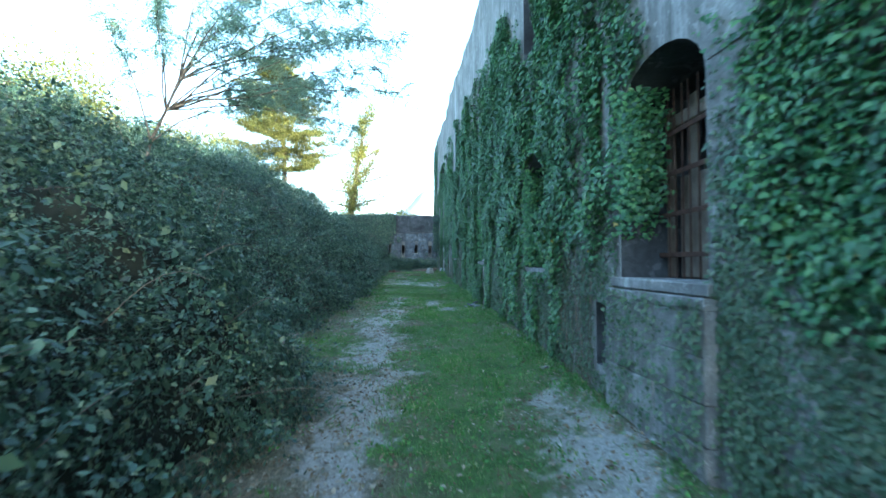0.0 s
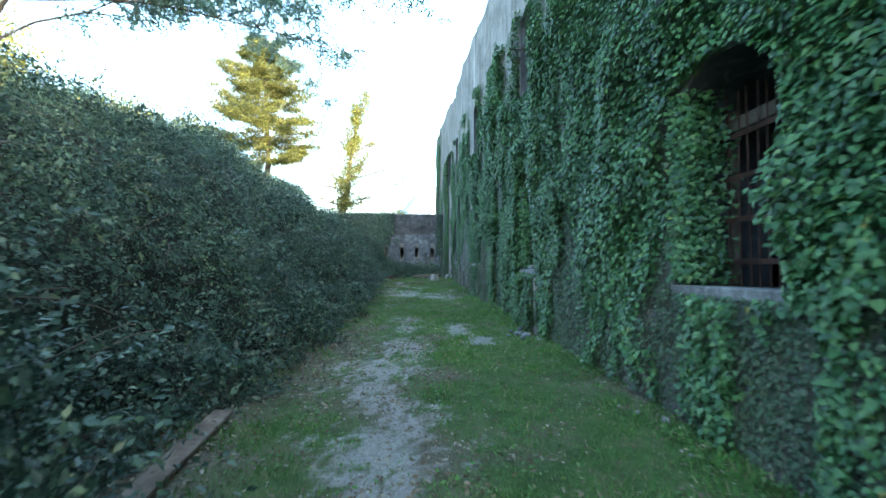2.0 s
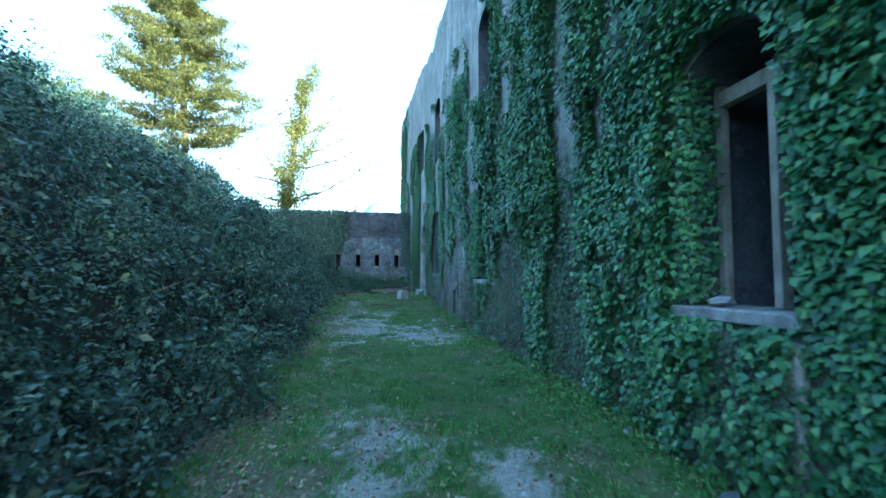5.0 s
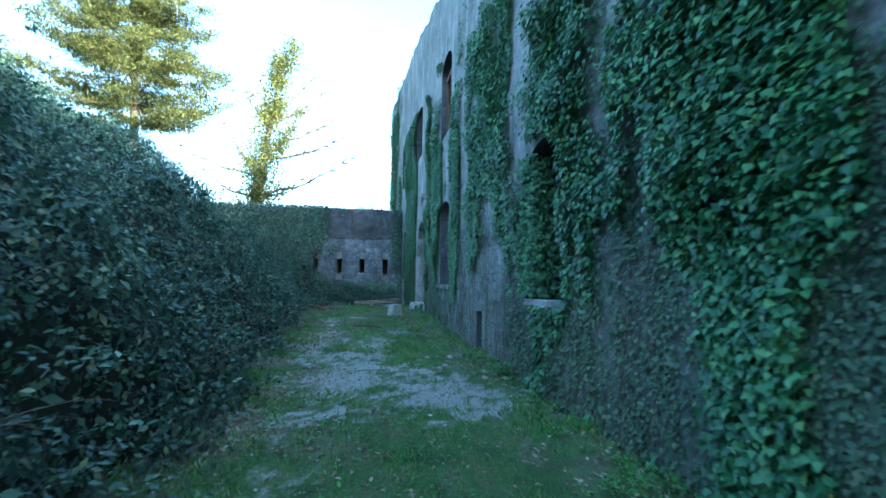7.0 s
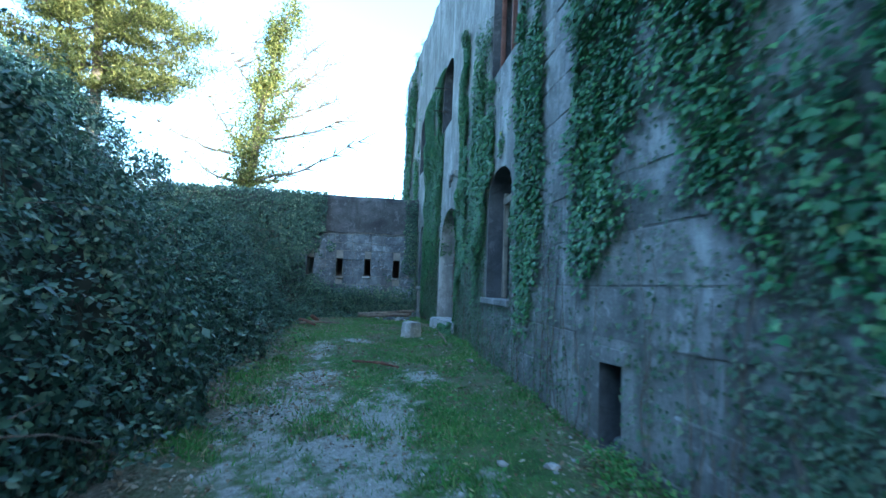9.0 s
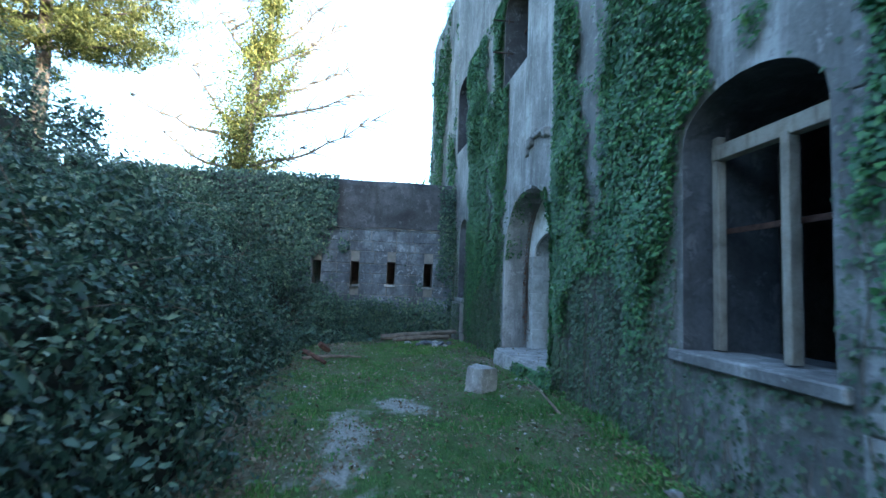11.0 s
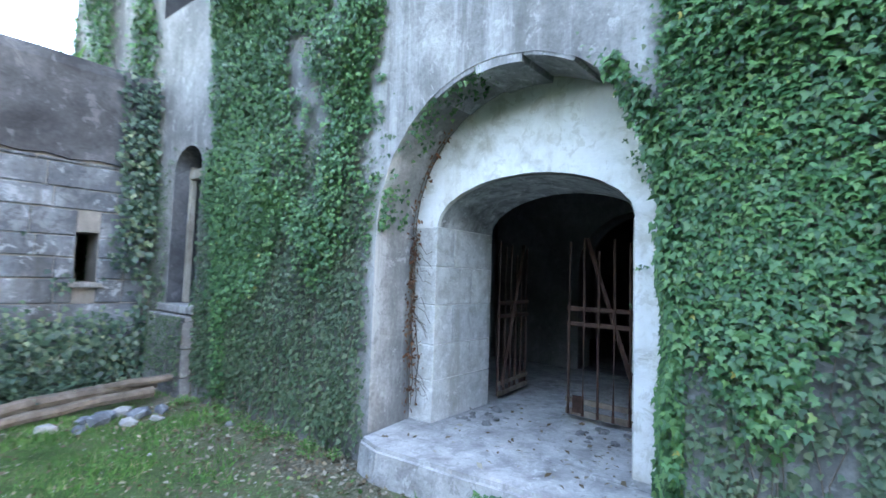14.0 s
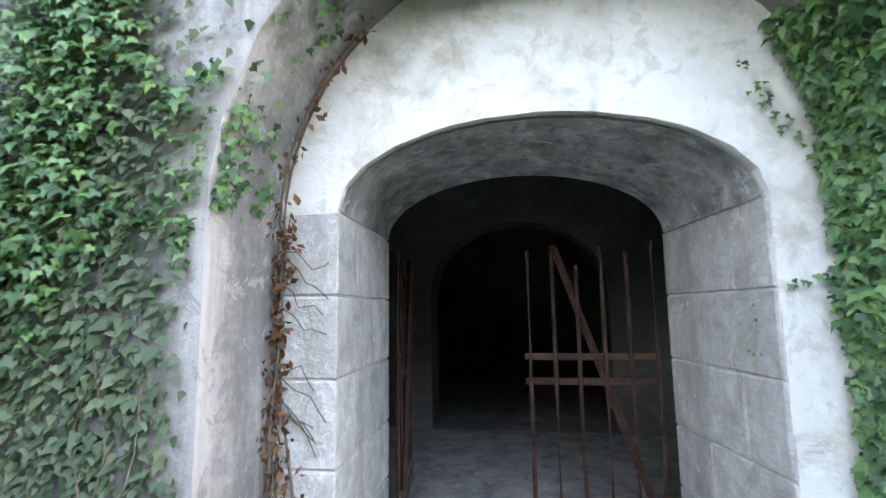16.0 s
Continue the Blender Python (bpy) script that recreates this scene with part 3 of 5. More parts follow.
def bramble_canes():
    """Dry arching canes and dead twigs that show among the leaves."""
    r = random.Random(51)
    p, nm = bank_points(420, 1.5, 34.0, 6.0)
    bm = bmesh.new()
    for a, n in zip(p, nm):
        a, n = Vector(a), Vector(n)
        side = Vector((r.uniform(-0.4, 0.6), r.uniform(-1, 1), r.uniform(-0.2, 0.5))).normalized()
        ln = r.uniform(0.4, 1.3)
        path = [a + n * (0.02 + 0.16 * math.sin(math.pi * k / 6)) + side * (ln * k / 6) - Vector((0, 0, 0.22 * ln * (k / 6) ** 2)) for k in range(7)]
        r0 = r.uniform(0.003, 0.007)
        tube(bm, path, [r0 * (1 - 0.1 * k) for k in range(7)], 4)
    tagged(part("bramble_canes", bm, TWIG), "dry grey-brown bramble canes arching over the thicket", "bramble", kind="stuff")


bramble_canes()


# ---- ivy on the wall ----
def sstep(a, b, x):
    t = np.clip((x - a) / (b - a), 0, 1)
    return t * t * (3 - 2 * t)


def ivy_cover(y, z):
    """How thickly ivy grows at a place of the east wall, 0 to 1."""
    p = np.stack([y * 1.0, z * 0.17], 1)
    n = 0.8 * vnoise(p, 1.1, 21) + 0.35 * vnoise(p, 3.2, 22) + 0.2 * vnoise(np.stack([y, z], 1), 2.5, 23)
    high = np.interp(y, [-8, 3, 5, 9, 13, 16, 18, 20.3, 21.3, 24, 26, 28.5, 29, 30.9, 31.1, 33.8, 34.4, 36.2, 37, 39],
                     [7, 6.5, 5.8, 6.6, 6.6, 7.0, 6.8, 6.8, 6.4, 6.4, 6.2, 6.3, 5.0, 4.9, 7.4, 7.4, 5.0, 8.0, 10.8, 11])
    lean = np.where((y > 20.3) & (y < 22.4), 0.3 * np.clip(z - 2.2, 0, 4), 0)      # the thick ivy reaches further the higher it grows
    amount = np.interp(y - lean, [-8, 2.75, 3.0, 3.4, 4.8, 5.6, 12, 19, 20.7, 21.0, 21.3, 22.2, 22.45, 22.7, 22.95, 23.4, 23.7, 24.6, 24.8, 26.2, 26.8, 28.5, 28.9, 30.9, 31.05, 31.4, 33.9, 34.3, 36, 37, 39],
                       [1.15, 1.1, 0.2, 0.05, 0.9, 1.1, 1.15, 1.4, 1.5, 1.0, 0.5, 0.4, 0.85, 0.8, 0.3, 0.3, 0.95, 0.95, 0.9, 0.95, 1.3, 1.35, 0.4, 0.35, 1.0, 1.3, 1.35, 0.5, 0.5, 0.9, 1.0])
    c = amount + n * 1.1 - 0.6 * sstep(high - 2.2, high + 0.6, z) - 0.38
    gaps = vnoise(np.stack([y, z * 0.55], 1), 3.4, 27) + 0.6 * vnoise(np.stack([y, z], 1), 8.0, 28)
    c = c - sstep(-0.1, 0.9, gaps) * np.interp(y, [0, 19, 25, 39], [0.3, 0.3, 0.45, 0.35])
    bare = vnoise(np.stack([y, z * 0.09], 1), 2.3, 33) + 0.5 * vnoise(np.stack([y, z * 0.2], 1), 6.0, 34)
    c = c - 0.5 * sstep(0.2, 0.75, bare) * np.interp(y, [2, 5, 12, 15, 26, 28, 31], [0.4, 1.6, 1.6, 1.1, 1, 0.4, 0.0])      # plaster left bare in upright strips
    c = c - 0.95 * (1 - sstep(0.85, 2.2, z - 0.035 * y + 0.2 + 0.3 * vnoise(p, 2.0, 29)))
    c = c - np.where((y > 24.5) & (y < 28.85), 0.7 * (1 - sstep(1.9, 2.8, z + 0.25 * vnoise(p, 2.0, 35))), 0)      # thinner low down beside the gateway
    return np.clip(c * 1.7, 0, 1)


def outside_openings(y, z, grow=0.03):
    ok = np.ones(len(y), bool)
    for o in list(LOWER.values()) + list(UPPER.values()) + [NICHE] + HOLES:
        k = np.clip((y - (o[0] + o[1]) / 2) / ((o[1] - o[0]) / 2), -1, 1)
        head = o[3] + o[4] * np.sqrt(1 - k * k)
        ok &= ~((y > o[0] - grow) & (y < o[1] + grow) & (z > o[2] - 0.05) & (z < head + grow))
    return ok


def make_ivy(name, n, y0, y1, z1, lo, hi, cover, thick, material, label, leaf=IVYLEAF):
    y = rng.uniform(y0, y1, n)
    z = rng.uniform(0, z1, n) + np.asarray(ground_z(wall_x(y) - 0.3, y))
    keep = (rng.random(n) < cover(y, z)) & outside_openings(y, z) & (z < wall_top(y) + 0.15)
    y, z = y[keep], z[keep]
    m = len(y)
    lump = 0.5 + 0.5 * vnoise(np.stack([y, z], 1), 1.6, 31)
    d = -(0.012 + rng.random(m) * thick * (0.2 + 1.3 * lump ** 1.5) * np.clip(np.abs(y - 29.95) / 0.5 - 1.9, 0.3, 1))
    for s0, s1, top, proud in ((3.25, 4.92, 1.31, 0.11), (12.98, 14.08, 1.5, 0.10), (34.1, 35.1, 1.95, 0.14)):      # over the piers under the windows
        d = np.where((y > s0) & (y < s1) & (z < top), d - proud, d)
    pos = np.stack([wall_x(y) + d, y, z], 1)
    normal = np.stack([-np.ones(m), rng.normal(-0.1, 0.42, m), rng.normal(0.62, 0.42, m)], 1)
    tip = np.stack([rng.normal(-0.3, 0.3, m), rng.normal(0, 0.55, m), -np.ones(m)], 1)
    size = rng.uniform(lo, hi, m) * (0.75 + 0.5 * rng.random(m) ** 2)
    me = scatter(name, *leaf, pos, frames_from(normal, tip), size[:, None])
    tagged(obj(name, me, material), label, "ivy", kind="stuff")


def low_cover(y, z):
    g = z - 0.035 * y + 0.2
    p = np.stack([y, z * 0.6], 1)
    c = 0.95 + 0.4 * vnoise(p, 1.4, 41) + 0.3 * vnoise(p, 5.0, 42)
    band = sstep(0.05, 0.4, g) * (1 - sstep(2.2, 3.3, g))
    part_of = np.interp(y, [-8, 3.0, 3.3, 5.0, 5.5, 20.4, 20.9, 24.2, 26, 28.5, 28.8, 31.1, 31.4, 33.9, 34.2, 39], [1, 1, 0.4, 0.4, 0.9, 0.9, 0.12, 0.12, 0.5, 1, 0.25, 0.1, 1.0, 1.0, 0.3, 0.2])
    strips = vnoise(np.stack([y, z * 0.1], 1), 2.6, 43) + 0.5 * vnoise(np.stack([y, z * 0.25], 1), 7.0, 44)
    return np.clip(c, 0, 1) * band * part_of * (1 - np.interp(y, [0, 24, 30, 31, 36], [0.6, 0.6, 0.5, 0.3, 0.3]) * sstep(-0.05, 0.5, strips))


make_ivy("ivy", 310000, 5.0, 20.6, 6.6, 0.04, 0.068, ivy_cover, 0.2, IVY, "thick green ivy hanging over the old plaster wall")
make_ivy("ivy", 105000, -2.0, 5.0, 7.2, 0.036, 0.062, ivy_cover, 0.18, IVY, "thick green ivy hanging over the old plaster wall")
make_ivy("ivy", 90000, 20.6, 24.5, 6.6, 0.03, 0.058, ivy_cover, 0.12, IVY, "green ivy in patches over bare grey stone")
make_ivy("ivy", 170000, 24.5, 28.9, 6.6, 0.026, 0.052, ivy_cover, 0.13, IVY, "green ivy in patches over bare grey stone", LOBED)
make_ivy("ivy", 180000, 30.9, 34.4, 7.2, 0.026, 0.052, ivy_cover, 0.13, IVY, "dense green ivy beside the gateway", LOBED)
make_ivy("ivy", 12000, 28.9, 30.9, 7.2, 0.024, 0.048, ivy_cover, 0.06, IVY, "sparse ivy above the gateway", LOBED)
make_ivy("ivy", 50000, 34.4, 39.0, 10.6, 0.045, 0.08, ivy_cover, 0.12, IVY, "green ivy round the arched gateway and the wall's end")
make_ivy("creeping_ivy", 400000, 0.0, 35.5, 3.2, 0.026, 0.052, low_cover, 0.045, IVYSMALL, "small sparse ivy creeping over the wall's foot", IVYLITE)


def end_wall_ivy():
    n = 60000
    x, z = rng.uniform(-9, -0.1, n), rng.uniform(1.0, 5.25, n)
    p = np.stack([x, z], 1)
    c = np.interp(x, [-9, -4.6, -4.0, -3.4, -2.4, -0.55, -0.2, 0], [1, 0.95, 0.75, 0.1, -0.25, 0.3, 0.8, 0.9]) * np.where(x > -1, 1 - 0.8 * sstep(3.8, 4.6, z), 1) + 0.6 * vnoise(p, 0.9, 51) + 0.35 * vnoise(p, 3.0, 52) - 0.16
    c = np.where((x > -3.3) & (x < -0.6) & (z > 3.8), 0, c)      # the render stays bare
    c = np.where(c < 0.2, 0.05 * c, c)
    c = np.maximum(c, 0.8 * (1 - sstep(1.5, 2.1, z)))
    keep = rng.random(n) < c
    for a, b, z0, z1, r in SLITS:
        keep &= ~((x > a - 0.04) & (x < b + 0.04) & (z > z0 - 0.03) & (z < z1 + 0.05))
    x, z = x[keep], z[keep]
    m = len(x)
    pos = np.stack([x, 35.53 - rng.random(m) * 0.26, z], 1)
    normal = np.stack([rng.normal(0, 0.4, m), -np.ones(m), rng.normal(0.4, 0.3, m)], 1)
    tip = np.stack([rng.normal(0, 0.5, m), rng.normal(-0.2, 0.2, m), -np.ones(m)], 1)
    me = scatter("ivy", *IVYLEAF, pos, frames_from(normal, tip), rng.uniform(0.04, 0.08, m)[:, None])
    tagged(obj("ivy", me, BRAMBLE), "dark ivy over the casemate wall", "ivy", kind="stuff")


end_wall_ivy()


# ---- windows ----
def frame_piece(bm, o, d, y0, y1, z0, z1, thick=0.07):
    x = float(wall_x((o[0] + o[1]) / 2)) + d
    box(bm, x, x + thick, y0, y1, z0, z1, 0.006)


def rod(bm, a, b, r, sides=6):
    tube(bm, [a, b], [r, r], sides)


def make_window(number, o, label, bars=0, rails=0, frame_mat=OLDWOOD, boards=False, post=False, sill=True, out=0.07, deep=0.42):
    """Stone sill, what is left of the wooden frame, iron grille, old boards behind it."""
    a, b, z0, z1, rise = o
    cy = (a + b) / 2
    x = float(wall_x(cy))
    w = tagged(empty("window_%d" % number, (x + 0.4, cy, z0)), label, "window", kind="structure")
    inv = w.matrix_world.inverted()

    def own(ob):
        ob.matrix_parent_inverse = inv
        return ob
    if sill:
        bm = bmesh.new()
        vs = [(a - 0.10, -out), (b + 0.10, -out), (b + 0.02, 0.5), (a - 0.02, 0.5)]
        lo = [bm.verts.new(east(s, z0 - 0.085 + random.uniform(-0.008, 0.008), d)) for s, d in vs]
        hi = [bm.verts.new(east(s, z0 + 0.012 + random.uniform(-0.008, 0.008), d)) for s, d in vs]
        bm.faces.new(lo[::-1]), bm.faces.new(hi)
        for k in range(4):
            bm.faces.new((lo[k], lo[(k + 1) % 4], hi[(k + 1) % 4], hi[k]))
        bmesh.ops.bevel(bm, geom=bm.edges[:], offset=0.012, segments=1, affect="EDGES")
        own(part("sill", bm, STONE, w, "worn grey stone sill"))
    if frame_mat:
        for y0, y1, q0, q1 in ((a + 0.01, a + 0.085, z0 + 0.02, z1 + rise * 0.3), (b - 0.085, b - 0.01, z0 + 0.02, z1 + rise * 0.3)):
            bm = bmesh.new()
            frame_piece(bm, o, deep, y0, y1, q0, q1)
            own(part("jamb", bm, frame_mat, w))
        bm = bmesh.new()
        frame_piece(bm, o, deep - 0.01, a + 0.015, b - 0.015, z1 - 0.08, z1 + 0.04, 0.09)
        own(part("transom", bm, frame_mat, w))
    if post:
        bm = bmesh.new()
        frame_piece(bm, o, deep - 0.02, cy - 0.14, cy - 0.07, z0 + 0.02, z1 - 0.05, 0.09)
        own(part("mullion", bm, frame_mat, w))
    for k in range(bars):
        y = a + 0.16 + (b - a - 0.32) * k / max(1, bars - 1) + random.uniform(-0.02, 0.02)
        bm = bmesh.new()
        rod(bm, (x + 0.37, y, z0 + 0.01), (x + 0.37 + random.uniform(-0.015, 0.015), y + random.uniform(-0.012, 0.012), z1 + rise * 0.6), 0.009)
        own(part("bar", bm, RUST, w))
    for k in range(rails):
        z = z0 + (z1 - z0) * (k + 0.6) / rails
        bm = bmesh.new()
        box(bm, x + 0.345, x + 0.357, a + 0.0, b - 0.0, z - 0.022, z + 0.022, 0.003)
        own(part("rail", bm, RUST, w))
    if boards:
        n = 7
        for k in range(n):
            y0 = a + 0.10 + (b - a - 0.2) * k / n
            if k == 2:
                continue
            bm = bmesh.new()
            xx = x + 0.50 + random.uniform(0, 0.015)
            box(bm, xx, xx + 0.022, y0, y0 + (b - a - 0.2) / n - 0.012, z0 + 0.02, z1 + (0.2 if k % 2 else -0.55), 0.003, 0.004)
            own(part("board", bm, OLDWOOD, w))
    return w


make_window(1, LOWER["w1"], "arched window with rusty grille over brown boards", 9, 4, boards=True)
make_window(2, LOWER["w2"], "arched window with rusty iron grille in ivy", 9, 4, out=0.015)
make_window(3, LOWER["w3"], "narrow arched window with bare wooden post", 0, 0, PALEWOOD, post=True, deep=0.24)
make_window(4, LOWER["w4"], "arched ivy-hung window with rusty iron grille", 10, 4, out=0.015)
make_window(5, LOWER["w5"], "arched window with pale broken wooden frame", 0, 1, PALEWOOD, post=True, deep=0.24)
make_window(6, LOWER["w6"], "arched window with pale wooden frame above the logs", 0, 0, PALEWOOD, post=True, deep=0.16)
make_window(7, UPPER["u0"], "upper arched window opening, dark and empty", 0, 0, out=-0.01)
make_window(8, UPPER["u1"], "upper arched window opening with iron stub", 0, 0, out=-0.01)
make_window(9, UPPER["u2"], "upper arched window opening, dark and empty", 0, 0, out=-0.01)
make_window(10, UPPER["u3"], "upper arched window with flaking red wooden frame", 0, 1, REDWOOD, post=True, out=-0.01, deep=0.12)
make_window(11, UPPER["u4"], "upper arched window with iron rods", 0, 2, None, out=-0.01)
make_window(12, UPPER["u5"], "upper arched window opening, dark and empty", 0, 0, out=-0.01)


def bracket(y, z, ln=0.45):
    x = float(wall_x(y))
    e = tagged(empty("iron_bracket", (x, y, z)), "rusty iron bracket rod sticking out of the wall", "bracket")
    bm = bmesh.new()
    rod(bm, (0.1, 0, 0), (-ln, 0.02, 0.01), 0.016)
    part("rod", bm, IRON, e)
    bm = bmesh.new()
    box(bm, -0.012, 0.012, -0.04, 0.04, -0.05, 0.05, 0.003)
    part("plate", bm, IRON, e)


for y, z in ((14.0, 6.25), (31.2, 6.9), (31.2, 7.55)):
    bracket(y, z, 0.3)


# ---- gateway ----
GATE_S = (29.19, 30.84, 1.27, 2.95, 0.37)


def gate_at(s, z, d):
    """The passage leans north as it goes in, more on its south side."""
    k = min(1.0, max(0.0, (d - 0.47) / 0.87))
    t = min(1.0, max(0.0, (s - GATE_S[0]) / (GATE_S[1] - GATE_S[0])))
    return east(s + k * (0.14 * (1 - t) + 0.05 * t), z, d)


def make_gateway():
    w = holed_wall("wall_gate", 28.6, 31.25, 0.95, lambda s: 4.2, [GATE_S], gate_at, 0.47, 1.34, LIMEWASH, 0.4)
    tagged(w, "white limewashed gateway wall with low inner arch", "wall", kind="structure")
    # soffit lining, stained
    bm = bmesh.new()
    cy, h = (GATE_S[0] + GATE_S[1]) / 2, (GATE_S[1] - GATE_S[0]) / 2 - 0.014
    ring = [(cy - math.cos(math.pi * k / 40) * h, GATE_S[3] - 0.003 + (GATE_S[4] - 0.014) * math.sin(math.pi * k / 40)) for k in range(41)]
    prev = None
    for s, z in ring:
        row = [bm.verts.new(gate_at(s, z, d)) for d in (0.5, 0.9, 1.33)]
        if prev:
            for k in range(2):
                bm.faces.new((prev[k], prev[k + 1], row[k + 1], row[k]))
        prev = row
    part("soffit", bm, SOFFIT, w, "grey stained arch soffit", True)
    # dressed stones of both jambs
    for side in (0, 1):
        z = 1.27
        n = 0
        while z < 2.9:
            h = (0.36, 0.30, 0.34, 0.33, 0.36)[n % 5]
            h = min(h, 2.945 - z)
            split = 0.78 + (0.22 if n % 2 else -0.06)
            for d0, d1 in ((0.455, split), (split, 1.35)):
                if side == 0:
                    y0, y1 = 30.828, (31.1 if d0 < 0.5 else 30.86)
                else:
                    y0, y1 = (28.99 if d0 < 0.5 else 29.17), 29.202
                    if d0 < 0.5:
                        d0 = 0.475
                bm = bmesh.new()
                g = 0.004
                pts = [(y0, z + g, d0 + g), (y1, z + g, d0 + g), (y1, z + g, d1 - g), (y0, z + g, d1 - g)]
                lo = [bm.verts.new(gate_at(*p)) for p in pts]
                hi = [bm.verts.new(gate_at(p[0], z + h - g, p[2])) for p in pts]
                bm.faces.new(lo[::-1]), bm.faces.new(hi)
                for k in range(4):
                    bm.faces.new((lo[k], lo[(k + 1) % 4], hi[(k + 1) % 4], hi[k]))
                bmesh.ops.recalc_face_normals(bm, faces=bm.faces)
                bmesh.ops.bevel(bm, geom=bm.edges[:], offset=0.006, segments=1, affect="EDGES")
                part("block", bm, JAMBSTONE, w)
            z += h
            n += 1
    # voussoirs of the outer arch
    cy, r0, r1, n = 29.95, 1.105, 1.35, 9
    for k in (3, 4, 5):          # only the stones at the crown have lost their plaster
        t0, t1 = math.pi * k / n + 0.004, math.pi * (k + 1) / n - 0.004
        drop = 0.04 if k == 4 else random.uniform(0, 0.012)
        bm = bmesh.new()
        loops = []
        for t in (t0, t0 * 0.75 + t1 * 0.25, (t0 + t1) / 2, t0 * 0.25 + t1 * 0.75, t1):
            loops.append([bm.verts.new(east(cy + math.cos(t) * r, 2.87 + math.sin(t) * r * 1.035, d)) for r, d in ((r0 - drop, 0.006), (r1, 0.006), (r1, 0.44), (r0 - drop, 0.44))])
        for a, b in zip(loops, loops[1:]):
            for i in range(4):
                bm.faces.new((a[i], a[(i + 1) % 4], b[(i + 1) % 4], b[i]))
        bm.faces.new(loops[0]), bm.faces.new(loops[-1][::-1])
        bmesh.ops.recalc_face_normals(bm, faces=bm.faces)
        part("voussoir", bm, STONE, fort)
    # threshold ledge
    bm = bmesh.new()
    pts = [(28.8, -0.02), (29.4, -0.12), (30.1, -0.2), (30.75, -0.24), (31.0, -0.16), (31.12, 0.46), (28.8, 0.46)]
    lo = [bm.verts.new(east(s, 0.6, d - 0.06)) for s, d in pts]
    hi = [bm.verts.new(east(s, 1.275, d)) for s, d in pts]
    bm.faces.new(lo[::-1]), bm.faces.new(hi)
    for k in range(len(pts)):
        bm.faces.new((lo[k], lo[(k + 1) % 7], hi[(k + 1) % 7], hi[k]))
    bmesh.ops.recalc_face_normals(bm, faces=bm.faces)
    bmesh.ops.bevel(bm, geom=bm.edges[:], offset=0.03, segments=2, affect="EDGES")
    tagged(part("threshold", bm, FLOORMAT), "worn pale concrete threshold ledge of the gateway", "threshold", kind="structure")
    bm = bmesh.new()
    box(bm, 0.65, 2.1, 28.7, 31.2, 0.9, 1.285)
    tagged(part("floor_gate", bm, FLOORMAT), "dusty concrete floor of the gateway", "floor", kind="structure")


make_gateway()


def make_gate_leaf(at, turn, label):
    """A leaf of the iron gate: hinge at its base, bars along local x."""
    g = tagged(empty("gate_leaf", at, turn), label, "gate", "leaves of the iron gate")
    W, H = 0.70, 1.56
    for k in range(6):
        bm = bmesh.new()
        x = 0.012 + (W - 0.024) * k / 5
        tube(bm, [(x, 0, 0.0), (x + random.uniform(-0.004, 0.004), random.uniform(-0.006, 0.006), H * 0.5), (x, 0, H - (0.0, 0.05, 0.02, 0.12, 0.0, 0.03)[k])], [0.013, 0.012, 0.011], 8)
        part("bar", bm, RUST, g)
    for z, t in ((0.03, 0.035), (0.13, 0.03), (0.80, 0.024), (0.935, 0.024)):
        bm = bmesh.new()
        box(bm, -0.01, W + 0.02, -0.018, -0.006, z - t, z + t * 0.6, 0.003)
        part("rail", bm, OLDWOOD if z < 0.2 else RUST, g, "mossy wooden rail" if z < 0.2 else "")
    bm = bmesh.new()
    tube(bm, [(0.05, -0.024, 0.1), (W - 0.16, -0.024, H)], [0.02, 0.02], 4)
    part("brace", bm, RUST, g)
    for x in (0.55,):
        bm = bmesh.new()
        box(bm, x, x + 0.1, -0.004, 0.002, 0.02, 0.17, 0.002)
        part("patch_plate", bm, RUST, g)


make_gate_leaf((1.66, 29.39, 1.34), 90, "rusty iron bar gate leaf with diagonal brace, closed")
make_gate_leaf((1.68, 30.86, 1.34), 8, "rusty iron bar gate leaf swung open inwards")


# ---- dressed stone facing where the plaster is gone ----
def facing_block(s0, s1, z0, z1, d0, d1, material, parent, chip=0.016, g=0.004):
    bm = bmesh.new()
    j = lambda: random.uniform(-chip, chip) * 0.5
    pts = [(s0 + g, z0 + g), (s1 - g, z0 + g), (s1 - g, z1 - g), (s0 + g, z1 - g)]
    back = [bm.verts.new(east(s, z, d1)) for s, z in pts]
    mid = [bm.verts.new(east(s + j(), z + j(), d0 + 0.008)) for s, z in pts]
    front = [bm.verts.new(east(s + (0.009 if k in (0, 3) else -0.009) + j(), z + (0.009 if k < 2 else -0.009) + j(), d0 + j() * 0.6)) for k, (s, z) in enumerate(pts)]
    for A, B in ((back, mid), (mid, front)):
        for k in range(4):
            bm.faces.new((A[k], A[(k + 1) % 4], B[(k + 1) % 4], B[k]))
    bm.faces.new(front)
    bmesh.ops.recalc_face_normals(bm, faces=bm.faces)
    return part("block", bm, material, parent)


def clear_of(s0, s1, z0, z1):
    for o in list(LOWER.values()) + list(UPPER.values()) + [NICHE] + HOLES:
        if s1 > o[0] - 0.01 and s0 < o[1] + 0.01 and z1 > o[2] - 0.09 and z0 < o[3] + o[4] + 0.01:
            return False
    return True


